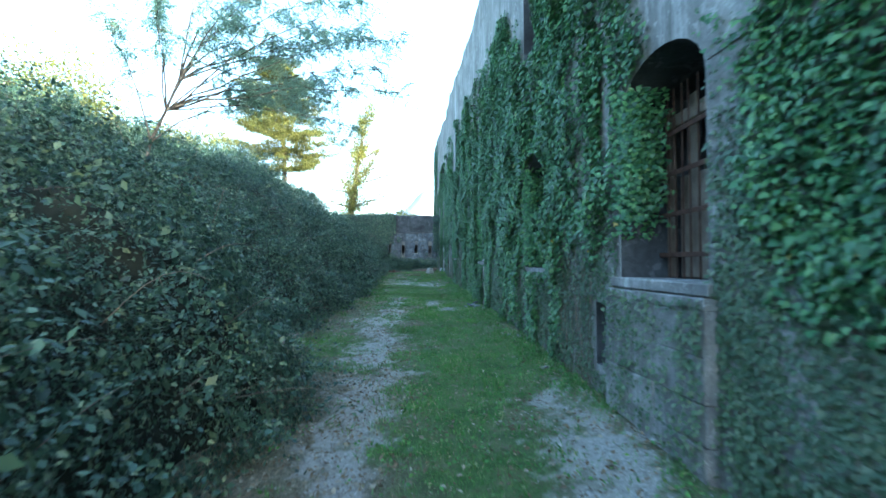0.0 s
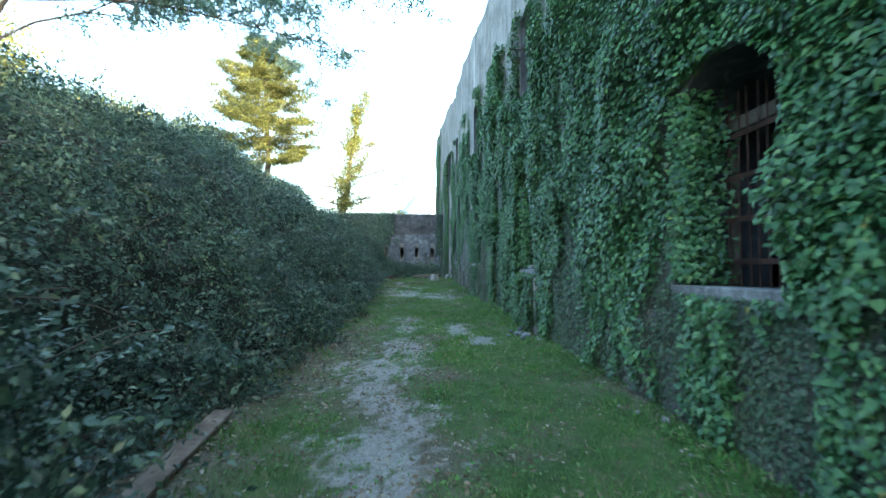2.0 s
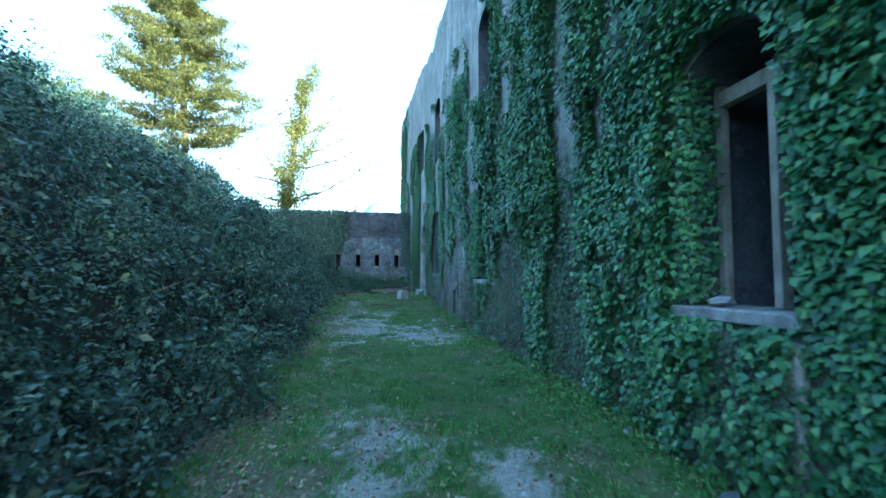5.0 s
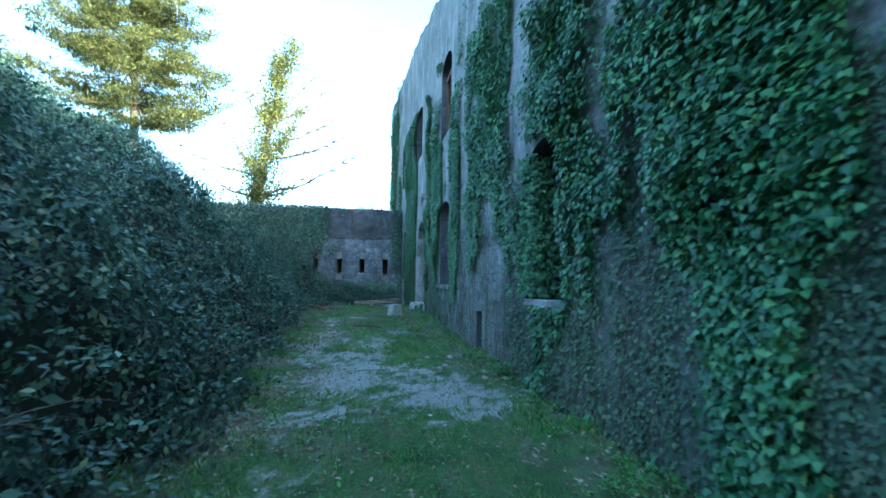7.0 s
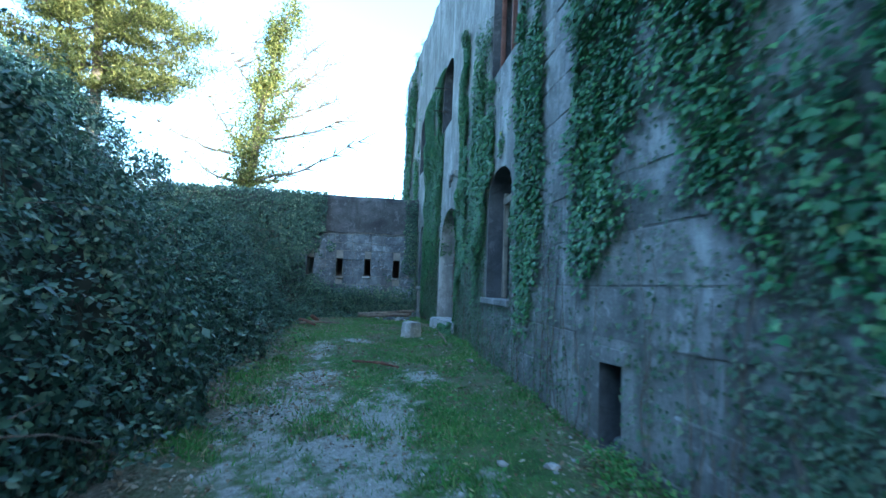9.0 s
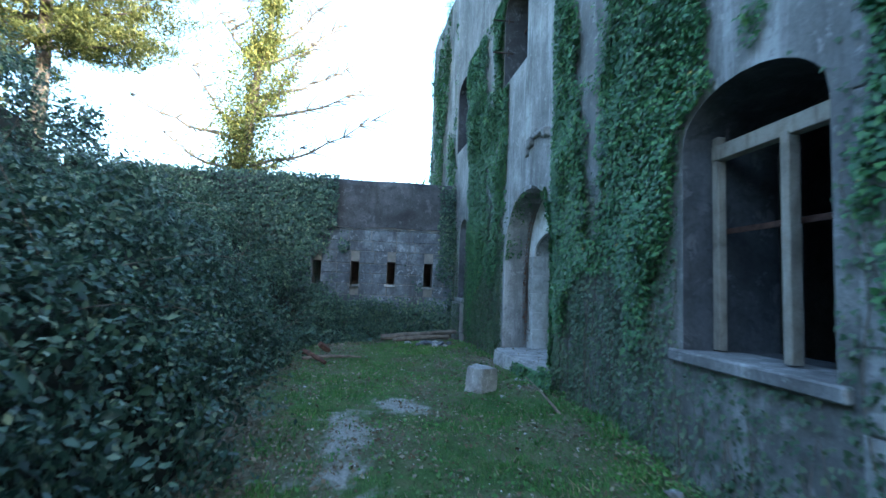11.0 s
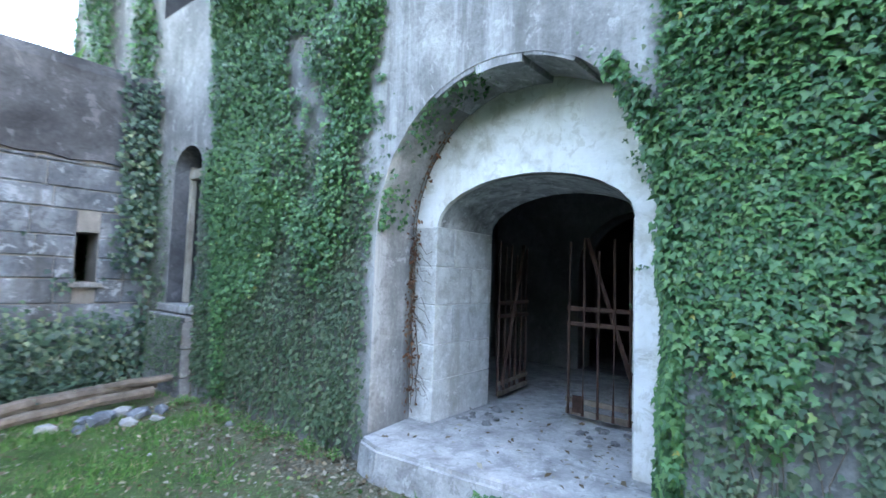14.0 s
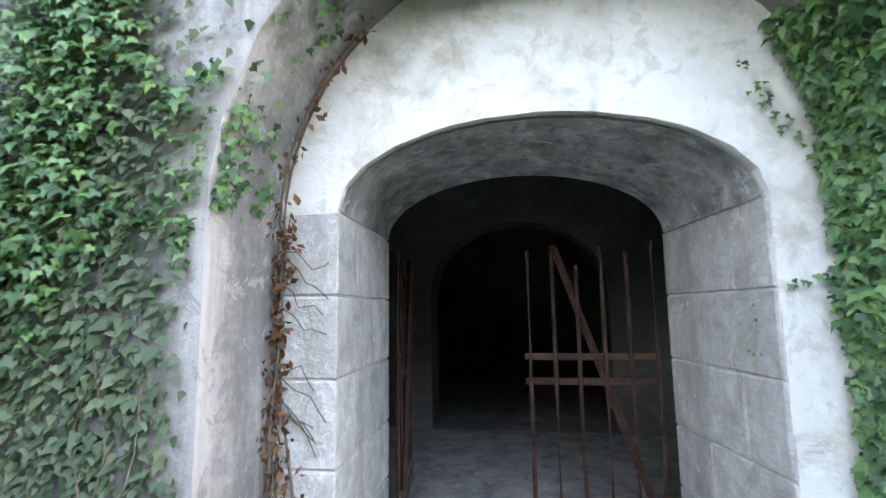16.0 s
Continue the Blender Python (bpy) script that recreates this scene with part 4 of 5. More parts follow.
def face_stretch(s0, s1, z0, z1, course, length, d0=-0.012):
    z, row = z0, 0
    while z < z1 - 0.1:
        h = min(course * random.uniform(0.92, 1.08), z1 - z)
        s = s0
        first = True
        while s < s1 - 0.08:
            ln = length * random.uniform(0.75, 1.3)
            if first and row % 2:
                ln *= 0.55
            first = False
            e = min(s + ln, s1)
            if s1 - e < 0.18:
                e = s1
            if clear_of(s, e, z, z + h):
                facing_block(s, e, z, z + h, d0 + random.uniform(-0.006, 0.004), 0.03, STONE, fort)
            s = e
        z += h
        row += 1


face_stretch(20.72, 24.62, 0.45, 6.1, 0.42, 0.95)
face_stretch(1.9, 3.33, 0.0, 5.0, 0.42, 0.8)
face_stretch(4.8, 5.08, 0.1, 2.6, 0.42, 0.3)
face_stretch(5.44, 6.1, 0.1, 1.2, 0.40, 0.7)


def drain_rubble(o, seed):
    """Crumbled stones lying in the throat of a drain hole."""
    r = random.Random(seed)
    a, b, z0, z1, rise = o
    for k in range(8):
        bm = bmesh.new()
        size = r.uniform(0.05, 0.11)
        rock(bm, east(r.uniform(a, b), z0 + 0.02 + 0.06 * (k % 3), r.uniform(0.04, 0.35)), (size, size, size * 0.8), r, 0.8)
        part("broken_stone", bm, DARKSTONE, fort)


for number, hole in enumerate(HOLES):
    drain_rubble(hole, 300 + number)
facing_block(HOLES[0][0] - 0.08, HOLES[0][1] + 0.1, HOLES[0][3] - 0.03, HOLES[0][3] + 0.1, -0.035, 0.3, STONE, fort, 0.03)


def apron(s0, s1, z0, z1, d0):
    """Stone pier under a window."""
    z = z0
    n = 0
    while z < z1 - 0.06:
        h = min(random.uniform(0.26, 0.34), z1 - z)
        cut = s0 + (s1 - s0) * (0.42 if n % 2 else 0.62)
        for a, b in ((s0, cut), (cut, s1)):
            facing_block(a, b, z, z + h, d0 + random.uniform(-0.012, 0.012), 0.04, STONE, fort, 0.02)
        z += h
        n += 1


apron(3.25, 4.92, 0.0, 1.31, -0.11)
apron(12.98, 14.08, 0.3, 1.50, -0.10)
apron(34.1, 35.1, 0.9, 1.95, -0.14)


def casemate_blocks():
    """Ashlar of the end wall, cut round the slits."""
    z = 1.45
    row = 0
    r = random.Random(4)
    while z < 3.84:
        h = min(r.choice((0.27, 0.31, 0.34)), 3.85 - z)
        if 2.95 < z + h < 3.1:
            h = 2.98 - z if 2.98 - z > 0.15 else h
        x = -4.9
        first = True
        while x < -0.12:
            e = min(x + r.uniform(0.42, 0.85) * (0.6 if first and row % 2 else 1), -0.1)
            first = False
            for a, b, z0, z1, rise in SLITS:
                if z + h > z0 and z < z1:
                    if x < a < e:
                        e = a
                    if a - 1e-6 <= x < b:
                        x, e = b, max(e, b + 0.3)
            e = min(e, -0.1)
            if z + h > 2.3 and z < 2.95:
                for a, b, z0, z1, rise in SLITS:
                    if x < a < e:
                        e = a
            if e - x > 0.06:
                bm = bmesh.new()
                d = r.uniform(-0.035, -0.012)
                box(bm, x + 0.006, e - 0.006, 35.6 + d, 35.63, z + 0.006, z + h - 0.006, 0.012, 0.006, r)
                part("block", bm, CASESTONE, end_wall)
            x = e
        z += h
        row += 1
    for a, b, z0, z1, rise in SLITS:
        bm = bmesh.new()
        box(bm, a - 0.06, b + 0.06, 35.5, 35.75, z0 - 0.07, z0 - 0.005, 0.01)
        part("slit_sill", bm, STONE, end_wall)


casemate_blocks()


# ---- trees ----
NEEDLES = ([(0, 0, 0), (-0.1, 0.5, 0.03), (0, 1, 0), (0.1, 0.5, 0.03)], [(0, 1, 2), (0, 2, 3)])


def leaf_cloud(name, leaf, pos, spread, size, material, parent, up=0.6, seed=1):
    g = np.random.default_rng(seed)
    n = len(pos)
    nr = unit(g.normal(0, 1, (n, 3)) + np.array([0, 0, up]))
    tip = unit(g.normal(0, 1, (n, 3)) + spread)
    me = scatter(name, *leaf, pos, frames_from(nr, tip), g.uniform(size[0], size[1], n)[:, None])
    return obj(name, me, material, parent)


def tree_root(name, label, at):
    return tagged(empty(name, at), label, "tree")


def limb_path(a, b, sag, n, r, wob=0.08):
    a, b = Vector(a), Vector(b)
    ln = (b - a).length
    pts = []
    for k in range(n + 1):
        t = k / n
        p = a.lerp(b, t) + Vector((0, 0, sag * 4 * t * (1 - t)))
        if 0 < k < n:
            p += Vector((r.uniform(-1, 1), r.uniform(-1, 1), r.uniform(-1, 1))) * wob * ln * 0.3
        pts.append(p)
    return pts


def make_pine(at, height, radius, bare):
    r, g = random.Random(3), np.random.default_rng(3)
    root = tree_root("pine_tree", "tall sunlit pine with layered yellow-green crown", at)
    bm = bmesh.new()
    trunk = [Vector((0.25 * math.sin(k * 0.5), 0.1 * math.sin(k), height * k / 9)) for k in range(10)]
    tube(bm, trunk, [0.26 * (1 - 0.09 * k) for k in range(10)], 9)
    part("trunk", bm, BARK, root, smooth=True)
    bm = bmesh.new()
    pts = []
    for k in range(84):
        t = bare + (0.985 - bare) * (int(k / 7) + 0.25 * r.random()) / 12
        a = trunk[0].lerp(trunk[-1], t)
        reach = radius * (1 - ((t - bare) / (1 - bare)) ** 1.5 * 0.85) * r.uniform(0.55, 1.08)
        if t < bare + 0.05:
            reach *= 0.7
        ang = k * 2.399 + r.uniform(-0.3, 0.3)
        b = a + Vector((math.cos(ang) * reach, math.sin(ang) * reach, reach * r.uniform(-0.12, 0.25)))
        path = limb_path(a, b, -0.1 * reach, 6, r, 0.06)
        tube(bm, path, [0.055 * (1 - 0.14 * j) * (1.2 - t) for j in range(7)], 5)
        for j in range(2, 7):
            for side in range(5):
                c = path[j] + Vector((r.uniform(-1, 1), r.uniform(-1, 1), r.uniform(-0.25, 0.35))) * (0.14 + 0.07 * reach)
                pts.append(c)
    part("limb", bm, BARK, root)
    c = np.array([tuple(p) for p in pts])
    k = 52
    c = np.repeat(c, k, 0) + g.normal(0, 1, (len(c) * k, 3)) * np.array([0.23, 0.23, 0.075])
    leaf_cloud("crown", NEEDLES, c, np.array([0, 0, 0.9]), (0.14, 0.26), NEEDLE, root, 0.3, 4)


make_pine((-12.6, 37.6, 4.2), 13.8, 5.4, 0.36)


def make_ivy_tree(at):
    r, g = random.Random(8), np.random.default_rng(8)
    root = tree_root("ivy_clad_tree", "bare leaning tree wrapped in sunlit ivy", at)
    bm = bmesh.new()
    trunk = limb_path((0, 0, 0), (1.8, -0.4, 10.2), 0, 10, r, 0.05)
    tube(bm, trunk, [0.30 * (1 - 0.088 * k) for k in range(11)], 8)
    part("trunk", bm, BARK, root, smooth=True)
    bm = bmesh.new()
    ivy = []
    limbs = [(0.27, (5.4, 0.3, 4.5), 0.9), (0.30, (-3.8, 0.2, 4.7), 0.35), (0.38, (-1.6, 0.0, 6.0), 0.7), (0.45, (2.9, -0.3, 7.2), 1.2), (0.6, (0.2, 0.3, 9.0), 0.9), (0.5, (4.2, 0.4, 6.6), 0.1), (0.45, (4.8, 0.2, 5.6), 0.0),
             (0.6, (3.9, -0.2, 8.0), 0.1), (0.7, (3.0, 0.3, 8.9), 0.2), (0.65, (-0.8, 0.2, 8.3), 0.25), (0.2, (2.6, 0.2, 3.1), 0.0), (0.2, (-2.6, 0.4, 3.4), 0.0)]
    for t, b, leafy in limbs:
        a = trunk[int(t * 10)]
        path = limb_path(a, b, -0.25, 8, r, 0.08)
        tube(bm, path, [0.085 * (1 - 0.105 * j) for j in range(9)], 5)
        for j in range(0, 6):
            if r.random() < leafy * (1 - 0.09 * j):
                ivy.append((path[j], 0.30 - 0.022 * j, 240))
        for j in range(3, 9):
            for s in range(5):
                q = path[j] + Vector((r.uniform(-0.3, 1.2), r.uniform(-0.5, 0.5), r.uniform(-0.5, 0.7))) * r.uniform(0.5, 1.3)
                tube(bm, limb_path(path[j], q, 0.05, 3, r, 0.1), [0.035, 0.025, 0.017, 0.009], 3)
    part("limb", bm, TWIG, root)
    for k, p in enumerate(trunk):
        for s in range(4):
            ivy.append((p + Vector((r.uniform(-0.3, 0.3), r.uniform(-0.3, 0.3), r.uniform(-0.5, 0.5))), (0.66 if k < 7 else 0.32) * r.uniform(0.4, 1.4), 420))
    for s in range(10):
        ivy.append((Vector((r.uniform(-1.0, 1.4), r.uniform(-0.6, 0.6), r.uniform(0.0, 1.4))), 0.6, 190))
    pos = np.concatenate([np.array(tuple(p)) + g.normal(0, 1, (n, 3)) * s * np.array([1, 1, 1.15]) for p, s, n in ivy])
    leaf_cloud("crown", IVYLEAF, pos, np.array([0, 0, -1.0]), (0.06, 0.11), OAKLEAF, root, 0.3, 9)


make_ivy_tree((-8.1, 41.4, 4.5))


def make_locust():
    """A slender tree on the bank that hangs feathery leaves over the track."""
    r, g = random.Random(12), np.random.default_rng(12)
    at = Vector((-6.0, 9.2, 3.0))
    root = tree_root("locust_tree", "slender locust tree with feathery leaves leaning over the track", at)
    bm = bmesh.new()
    trunk = limb_path((0, 0, -0.4), (1.1, 0.4, 3.4), 0.1, 6, r, 0.05)
    tube(bm, trunk, [0.036, 0.034, 0.031, 0.028, 0.024, 0.02, 0.016], 7)
    part("trunk", bm, BARK, root, smooth=True)
    bm = bmesh.new()
    ends = [(5.1, 1.25, 2.35, 3), (4.1, 1.7, 1.65, 3), (4.6, 0.8, 3.3, 3), (3.6, 0.4, 4.0, 4), (2.6, 0.5, 4.5, 4), (1.2, 0.3, 4.9, 4), (0.0, 0.6, 4.4, 3), (-0.6, 0.0, 3.4, 2), (3.0, 2.6, 2.9, 3),
            (3.0, 5.3, 2.3, 5), (4.6, 1.3, 2.9, 3), (4.2, 0.9, 3.6, 4), (3.3, 1.0, 3.3, 4), (2.6, 1.0, 3.0, 3), (1.8, 0.6, 3.6, 4), (4.9, 1.0, 3.4, 4), (3.8, 1.6, 2.6, 3), (4.4, -0.2, 3.6, 3), (2.4, -0.6, 3.6, 3), (0.6, -0.4, 3.8, 3), (3.4, 1.4, 2.2, 3), (2.0, 1.6, 2.3, 2)]
    leaves = []
    for x, y, z, first in ends:
        a = trunk[min(first, 6)]
        path = limb_path(a, (x, y, z), 0.25, 9, r, 0.05)
        tube(bm, path, [0.016 * (1 - 0.1 * j) + 0.003 for j in range(10)], 5)
        for j in range(3, 10):
            for s in range(5 if j > 5 else 3):
                q = path[j] + Vector((r.uniform(-0.4, 0.7), r.uniform(-0.6, 0.6), r.uniform(-0.35, 0.45))) * r.uniform(0.35, 1.0)
                tw = limb_path(path[j], q, 0.03, 3, r, 0.1)
                tube(bm, tw, [0.009, 0.007, 0.005, 0.003], 3)
                for p in tw[1:]:
                    for m in range(2):
                        leaves.append((p, Vector((r.uniform(-1, 1), r.uniform(-1, 1), r.uniform(-1.3, 0.2))).normalized()))
    part("limb", bm, TWIG, root)
    pos, tips = [], []
    for p, d in leaves:
        ln = r.uniform(0.16, 0.28)
        side = d.cross(Vector((0, 0, 1)) if abs(d.z) < 0.95 else Vector((1, 0, 0))).normalized()
        for k in range(1, 9):
            q = p + d * (ln * k / 8) - Vector((0, 0, 0.05 * (k / 8) ** 2))
            for s in (-1, 1):
                pos.append(tuple(q))
                tips.append(tuple(side * s + d * 0.45 - Vector((0, 0, 0.25))))
    pos, tips = np.array(pos), unit(np.array(tips))
    n = len(pos)
    me = scatter("crown", *LEAF4, pos, frames_from(unit(g.normal(0, 0.45, (n, 3)) + np.array([0, 0, 1])), tips), g.uniform(0.03, 0.06, n)[:, None])
    obj("crown", me, ACACIA, root)


make_locust()


def make_shrub(at, radius, tall, label, seed, leaf_size=(0.09, 0.17), count=9000):
    r, g = random.Random(seed), np.random.default_rng(seed)
    root = tree_root("broadleaf_tree", label, at)
    bm = bmesh.new()
    for k in range(4):
        e = Vector((r.uniform(-1, 1) * radius * 0.6, r.uniform(-1, 1) * radius * 0.6, tall * 0.75))
        tube(bm, limb_path((r.uniform(-0.2, 0.2), r.uniform(-0.2, 0.2), -1.0), e, 0.1, 5, r, 0.08), [0.11, 0.09, 0.07, 0.05, 0.035, 0.02], 6)
    part("trunk", bm, BARK, root)
    c = g.normal(0, 1, (46, 3))
    c = unit(c) * (g.random((46, 1)) ** 0.4)
    c = c * np.array([radius, radius, tall * 0.5]) + np.array([0, 0, tall * 0.55])
    pos = np.repeat(c, count // 46, 0) + g.normal(0, 1, (46 * (count // 46), 3)) * radius * 0.17
    leaf_cloud("crown", LEAF4, pos, np.array([0, 0, -0.3]), leaf_size, OAKLEAF, root, 0.6, seed + 1)


for k, (x, y, z, rad, tall) in enumerate(((-14.5, 17.0, 5.6, 2.4, 3.2), (-13.5, 23.5, 5.4, 2.2, 2.8), (-15.0, 29.5, 5.6, 2.6, 3.4), (-11.8, 32.5, 5.0, 1.6, 2.0), (-17.5, 35.0, 5.5, 2.5, 3.5),
                                          (-4.4, 46.0, 4.5, 1.5, 2.2), (-2.6, 48.0, 4.5, 1.1, 1.9), (-6.6, 45.0, 4.5, 1.4, 1.6), (-16.0, 10.5, 6.0, 2.3, 3.2))):
    make_shrub((x, y, z), rad, tall, "sunlit yellow-green broadleaf tree above the shaded bank", 40 + k)


def make_mountain():
    xs = np.linspace(-2600, 2600, 140)
    rows = []
    ridge = 250 + 190 * np.exp(-((xs + 60) / 260) ** 2) + 60 * np.sin(xs / 170.0) + 28 * np.sin(xs / 61.0 + 1) + 12 * np.sin(xs / 23.0)
    for f, y in ((0.0, 2300), (0.45, 2450), (0.8, 2560), (1.0, 2650), (0.6, 2900)):
        rows.append(np.stack([xs, np.full_like(xs, y), ridge * f + 15 * np.sin(xs / 40 + y)], 1))
    V = np.concatenate(rows)
    n = len(xs)
    i = np.arange(len(rows) * n).reshape(len(rows), n)
    f = np.stack([i[:-1, :-1], i[:-1, 1:], i[1:, 1:], i[1:, :-1]], -1).reshape(-1, 4)
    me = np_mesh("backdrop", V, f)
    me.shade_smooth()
    tagged(obj("backdrop", me, ROCKFAR), "mountain ridge in the distance, tinted blue for haze", "mountain", kind="structure")


make_mountain()


# ---- loose things ----
def gz(x, y):
    return float(ground_z(np.array([x]), np.array([y]))[0])


def stone_thing(name, x, y, size, material, label, seed, flat=0.7, group=""):
    r = random.Random(seed)
    bm = bmesh.new()
    rock(bm, (x, y, gz(x, y)), size, r, flat)
    tagged(part(name, bm, material), label, "stone", group)


def white_block():
    bm = bmesh.new()
    box(bm, -0.15, 0.15, -0.13, 0.13, -0.06, 0.36, 0.0)
    r = random.Random(5)
    for v in bm.verts:
        v.co += Vector((r.uniform(-1, 1), r.uniform(-1, 1), r.uniform(-1, 1))) * 0.045
        v.co.x *= 1.2 - 1.1 * max(0, v.co.z)
    bmesh.ops.subdivide_edges(bm, edges=bm.edges[:], cuts=2, use_grid_fill=True)
    for v in bm.verts:
        v.co += Vector((r.uniform(-1, 1), r.uniform(-1, 1), r.uniform(-1, 1))) * 0.012
    bmesh.ops.bevel(bm, geom=[e for e in bm.edges if e.calc_face_angle(0) > 0.6], offset=0.012, segments=1, affect="EDGES")
    for v in bm.verts:
        v.co += Vector((r.uniform(-1, 1), r.uniform(-1, 1), r.uniform(-1, 1))) * 0.006
    ob = part("stone_block", bm, WHITESTONE)
    ob.matrix_world = pose(-0.62, 29.0, gz(-0.62, 29.0), 9, -13, 40)
    tagged(ob, "pale squared stone block lying before the gateway", "stone")


white_block()


def log(name, a, b, r0, r1, material, label, cat="log", sides=8):
    r = random.Random(int(abs(a[0] * 100) + a[1] * 10))
    path = limb_path(a, b, 0.02, 6, r, 0.03)
    bm = bmesh.new()
    tube(bm, path, [r0 + (r1 - r0) * k / 6 + r.uniform(-0.006, 0.006) for k in range(7)], sides)
    tagged(part(name, bm, material), label, cat)


log("log", (-2.0, 34.25, 1.06), (-0.25, 34.45, 1.14), 0.075, 0.06, TWIG, "long grey weathered log lying across rubble")
log("log", (-1.7, 34.05, 1.02), (-0.35, 34.2, 1.10), 0.05, 0.06, TWIG, "grey weathered log beside the rubble heap")
log("log", (-1.3, 34.5, 1.08), (-0.15, 34.2, 1.24), 0.045, 0.04, TWIG, "thin grey log leaning on the rubble")
log("branch", (-3.35, 31.15, 1.0), (-2.35, 31.4, 1.0), 0.035, 0.02, OLDWOOD, "fallen grey branch on the grass", "branch", 6)
log("branch", (-3.4, 31.6, 1.05), (-2.9, 30.7, 1.0), 0.05, 0.03, REDROT, "rotten reddish branch on the grass", "branch", 6)
log("branch", (-1.7, 25.6, 0.93), (-1.05, 25.2, 0.92), 0.022, 0.014, REDROT, "short reddish stick on the grass", "branch", 6)
log("branch", (-0.05, 27.55, 1.0), (-0.25, 28.2, 1.28), 0.014, 0.008, OLDWOOD, "dry curved stem by the wall's foot", "branch", 5)
for k, (x, y, s) in enumerate(((-1.35, 33.75, 0.11), (-1.15, 33.6, 0.09), (-0.95, 33.75, 0.13), (-0.75, 33.6, 0.10), (-0.6, 33.8, 0.12), (-0.85, 33.95, 0.12), (-0.5, 33.55, 0.08), (-1.05, 33.95, 0.1), (-0.4, 33.75, 0.10), (-0.7, 34.0, 0.11))):
    stone_thing("rubble_stone", x, y, (s, s * 0.8, s * 0.75), WHITESTONE if k % 3 == 0 else CASESTONE, "broken pale stone in the rubble heap by the logs", 60 + k, 0.8, "rubble heap by the logs")
for k, (x, y, s) in enumerate(((0.98, 12.8, 0.10), (0.88, 12.95, 0.12), (0.8, 13.25, 0.08), (0.98, 13.3, 0.11), (0.7, 13.0, 0.06), (0.9, 12.6, 0.07))):
    stone_thing("rubble_stone", x, y, (s, s * 0.75, s * 0.6), CASESTONE, "broken grey stone at the foot of the wall", 80 + k, 0.8, "stones under the narrow window")
rr = random.Random(31)
for k in range(26):
    y = 20.2 + 1.9 * rr.random()
    x = float(wall_x(y)) - 0.12 - 0.75 * rr.random() ** 1.4
    s = rr.uniform(0.025, 0.075)
    stone_thing("rubble_stone", x, y, (s, s * 0.8, s * 0.6), WHITESTONE if k % 2 else STONE, "small broken stone littering the wall's foot", 100 + k, 0.8, "stones by the drain hole")
for k in range(24):
    y = 2.5 + 32 * rr.random()
    x = float(wall_x(y)) - 0.06 - 0.3 * rr.random()
    if 20 < y < 22.2 or 28.4 < y < 31.4:
        continue
    s = rr.uniform(0.03, 0.09)
    stone_thing("rubble_stone", x, y, (s, s * 0.8, s * 0.6), STONE, "small grey stone at the foot of the wall", 140 + k, 0.8, "stones along the wall")
for k in range(34):
    a = rr.uniform(-1, 1)
    x, y = (0.95 + 0.65 * rr.random(), 30.76 - 0.3 * rr.random() ** 1.5) if k < 20 else (1.2 + 0.4 * rr.random(), 29.25 + 0.6 * rr.random())
    s = rr.uniform(0.02, 0.065)
    r = random.Random(200 + k)
    bm = bmesh.new()
    rock(bm, (x, y, 1.285), (s, s * 0.8, s * 0.7), r, 0.8)
    tagged(part("rubble_stone", bm, STONE), "crumbled stone on the gateway floor", "stone", "rubble in the gateway")
for k in range(10):
    x, y = -0.45 + 0.6 * rr.random(), 28.5 + 1.4 * rr.random()
    s = rr.uniform(0.02, 0.06)
    stone_thing("rubble_stone", x, y, (s, s * 0.8, s * 0.6), STONE, "small stone before the gateway ledge", 230 + k, 0.8, "stones before the gateway")


def brick_piece(x, y, z, turn, label):
    bm = bmesh.new()
    box(bm, -0.12, 0.12, -0.06, 0.06, 0, 0.09, 0.012, 0.012, random.Random(3))
    ob = part("brick_fragment", bm, REDROT)
    ob.matrix_world = pose(x, y, z, 20, 35, turn)
    tagged(ob, label, "brick")


brick_piece(-3.12, 32.2, gz(-3.12, 32.2) + 0.06, 30, "broken red brick fragment in the grass")


def old_plank():
    bm = bmesh.new()
    box(bm, -0.8, 0.8, -0.09, 0.09, -0.015, 0.015, 0.004, 0.006, random.Random(2))
    ob = part("plank", bm, OLDWOOD)
    ob.matrix_world = pose(-2.62, 7.95, gz(-2.62, 7.95) + 0.05, 3, -3, 94)
    tagged(ob, "weathered wooden plank half under the thicket", "plank")


old_plank()


def sill_stone(y, z, label, s):
    r = random.Random(int(y * 7))
    bm = bmesh.new()
    rock(bm, (float(wall_x(y)) + 0.08, y, z + 0.03), (s, s * 0.7, s * 0.6), r, 0.7)
    tagged(part("loose_stone", bm, WHITESTONE), label, "stone")


sill_stone(13.75, 1.60, "pale broken stone lying on the window sill", 0.12)


def hood_stones():
    """Broken stone hood above the gateway."""
    e = tagged(empty("stone_hood", (float(wall_x(29.55)), 29.55, 4.62)), "broken carved stone hood above the gateway arch", "stone hood")
    for k, (dy, dz, w, h) in enumerate(((0.42, -0.02, 0.16, 0.16), (0.24, 0.09, 0.2, 0.15), (0.0, 0.15, 0.26, 0.10), (-0.25, 0.12, 0.22, 0.09), (-0.44, 0.04, 0.16, 0.14))):
        bm = bmesh.new()
        box(bm, -0.07, 0.05, dy - w / 2, dy + w / 2, dz - h / 2, dz + h / 2, 0.02, 0.02, random.Random(k))
        part("stone", bm, STONE, e)


hood_stones()


# ---- ground cover ----
BLADE = ([(-0.09, 0, 0), (0.09, 0, 0), (0.0, 1, 0.28)], [(0, 1, 2)])


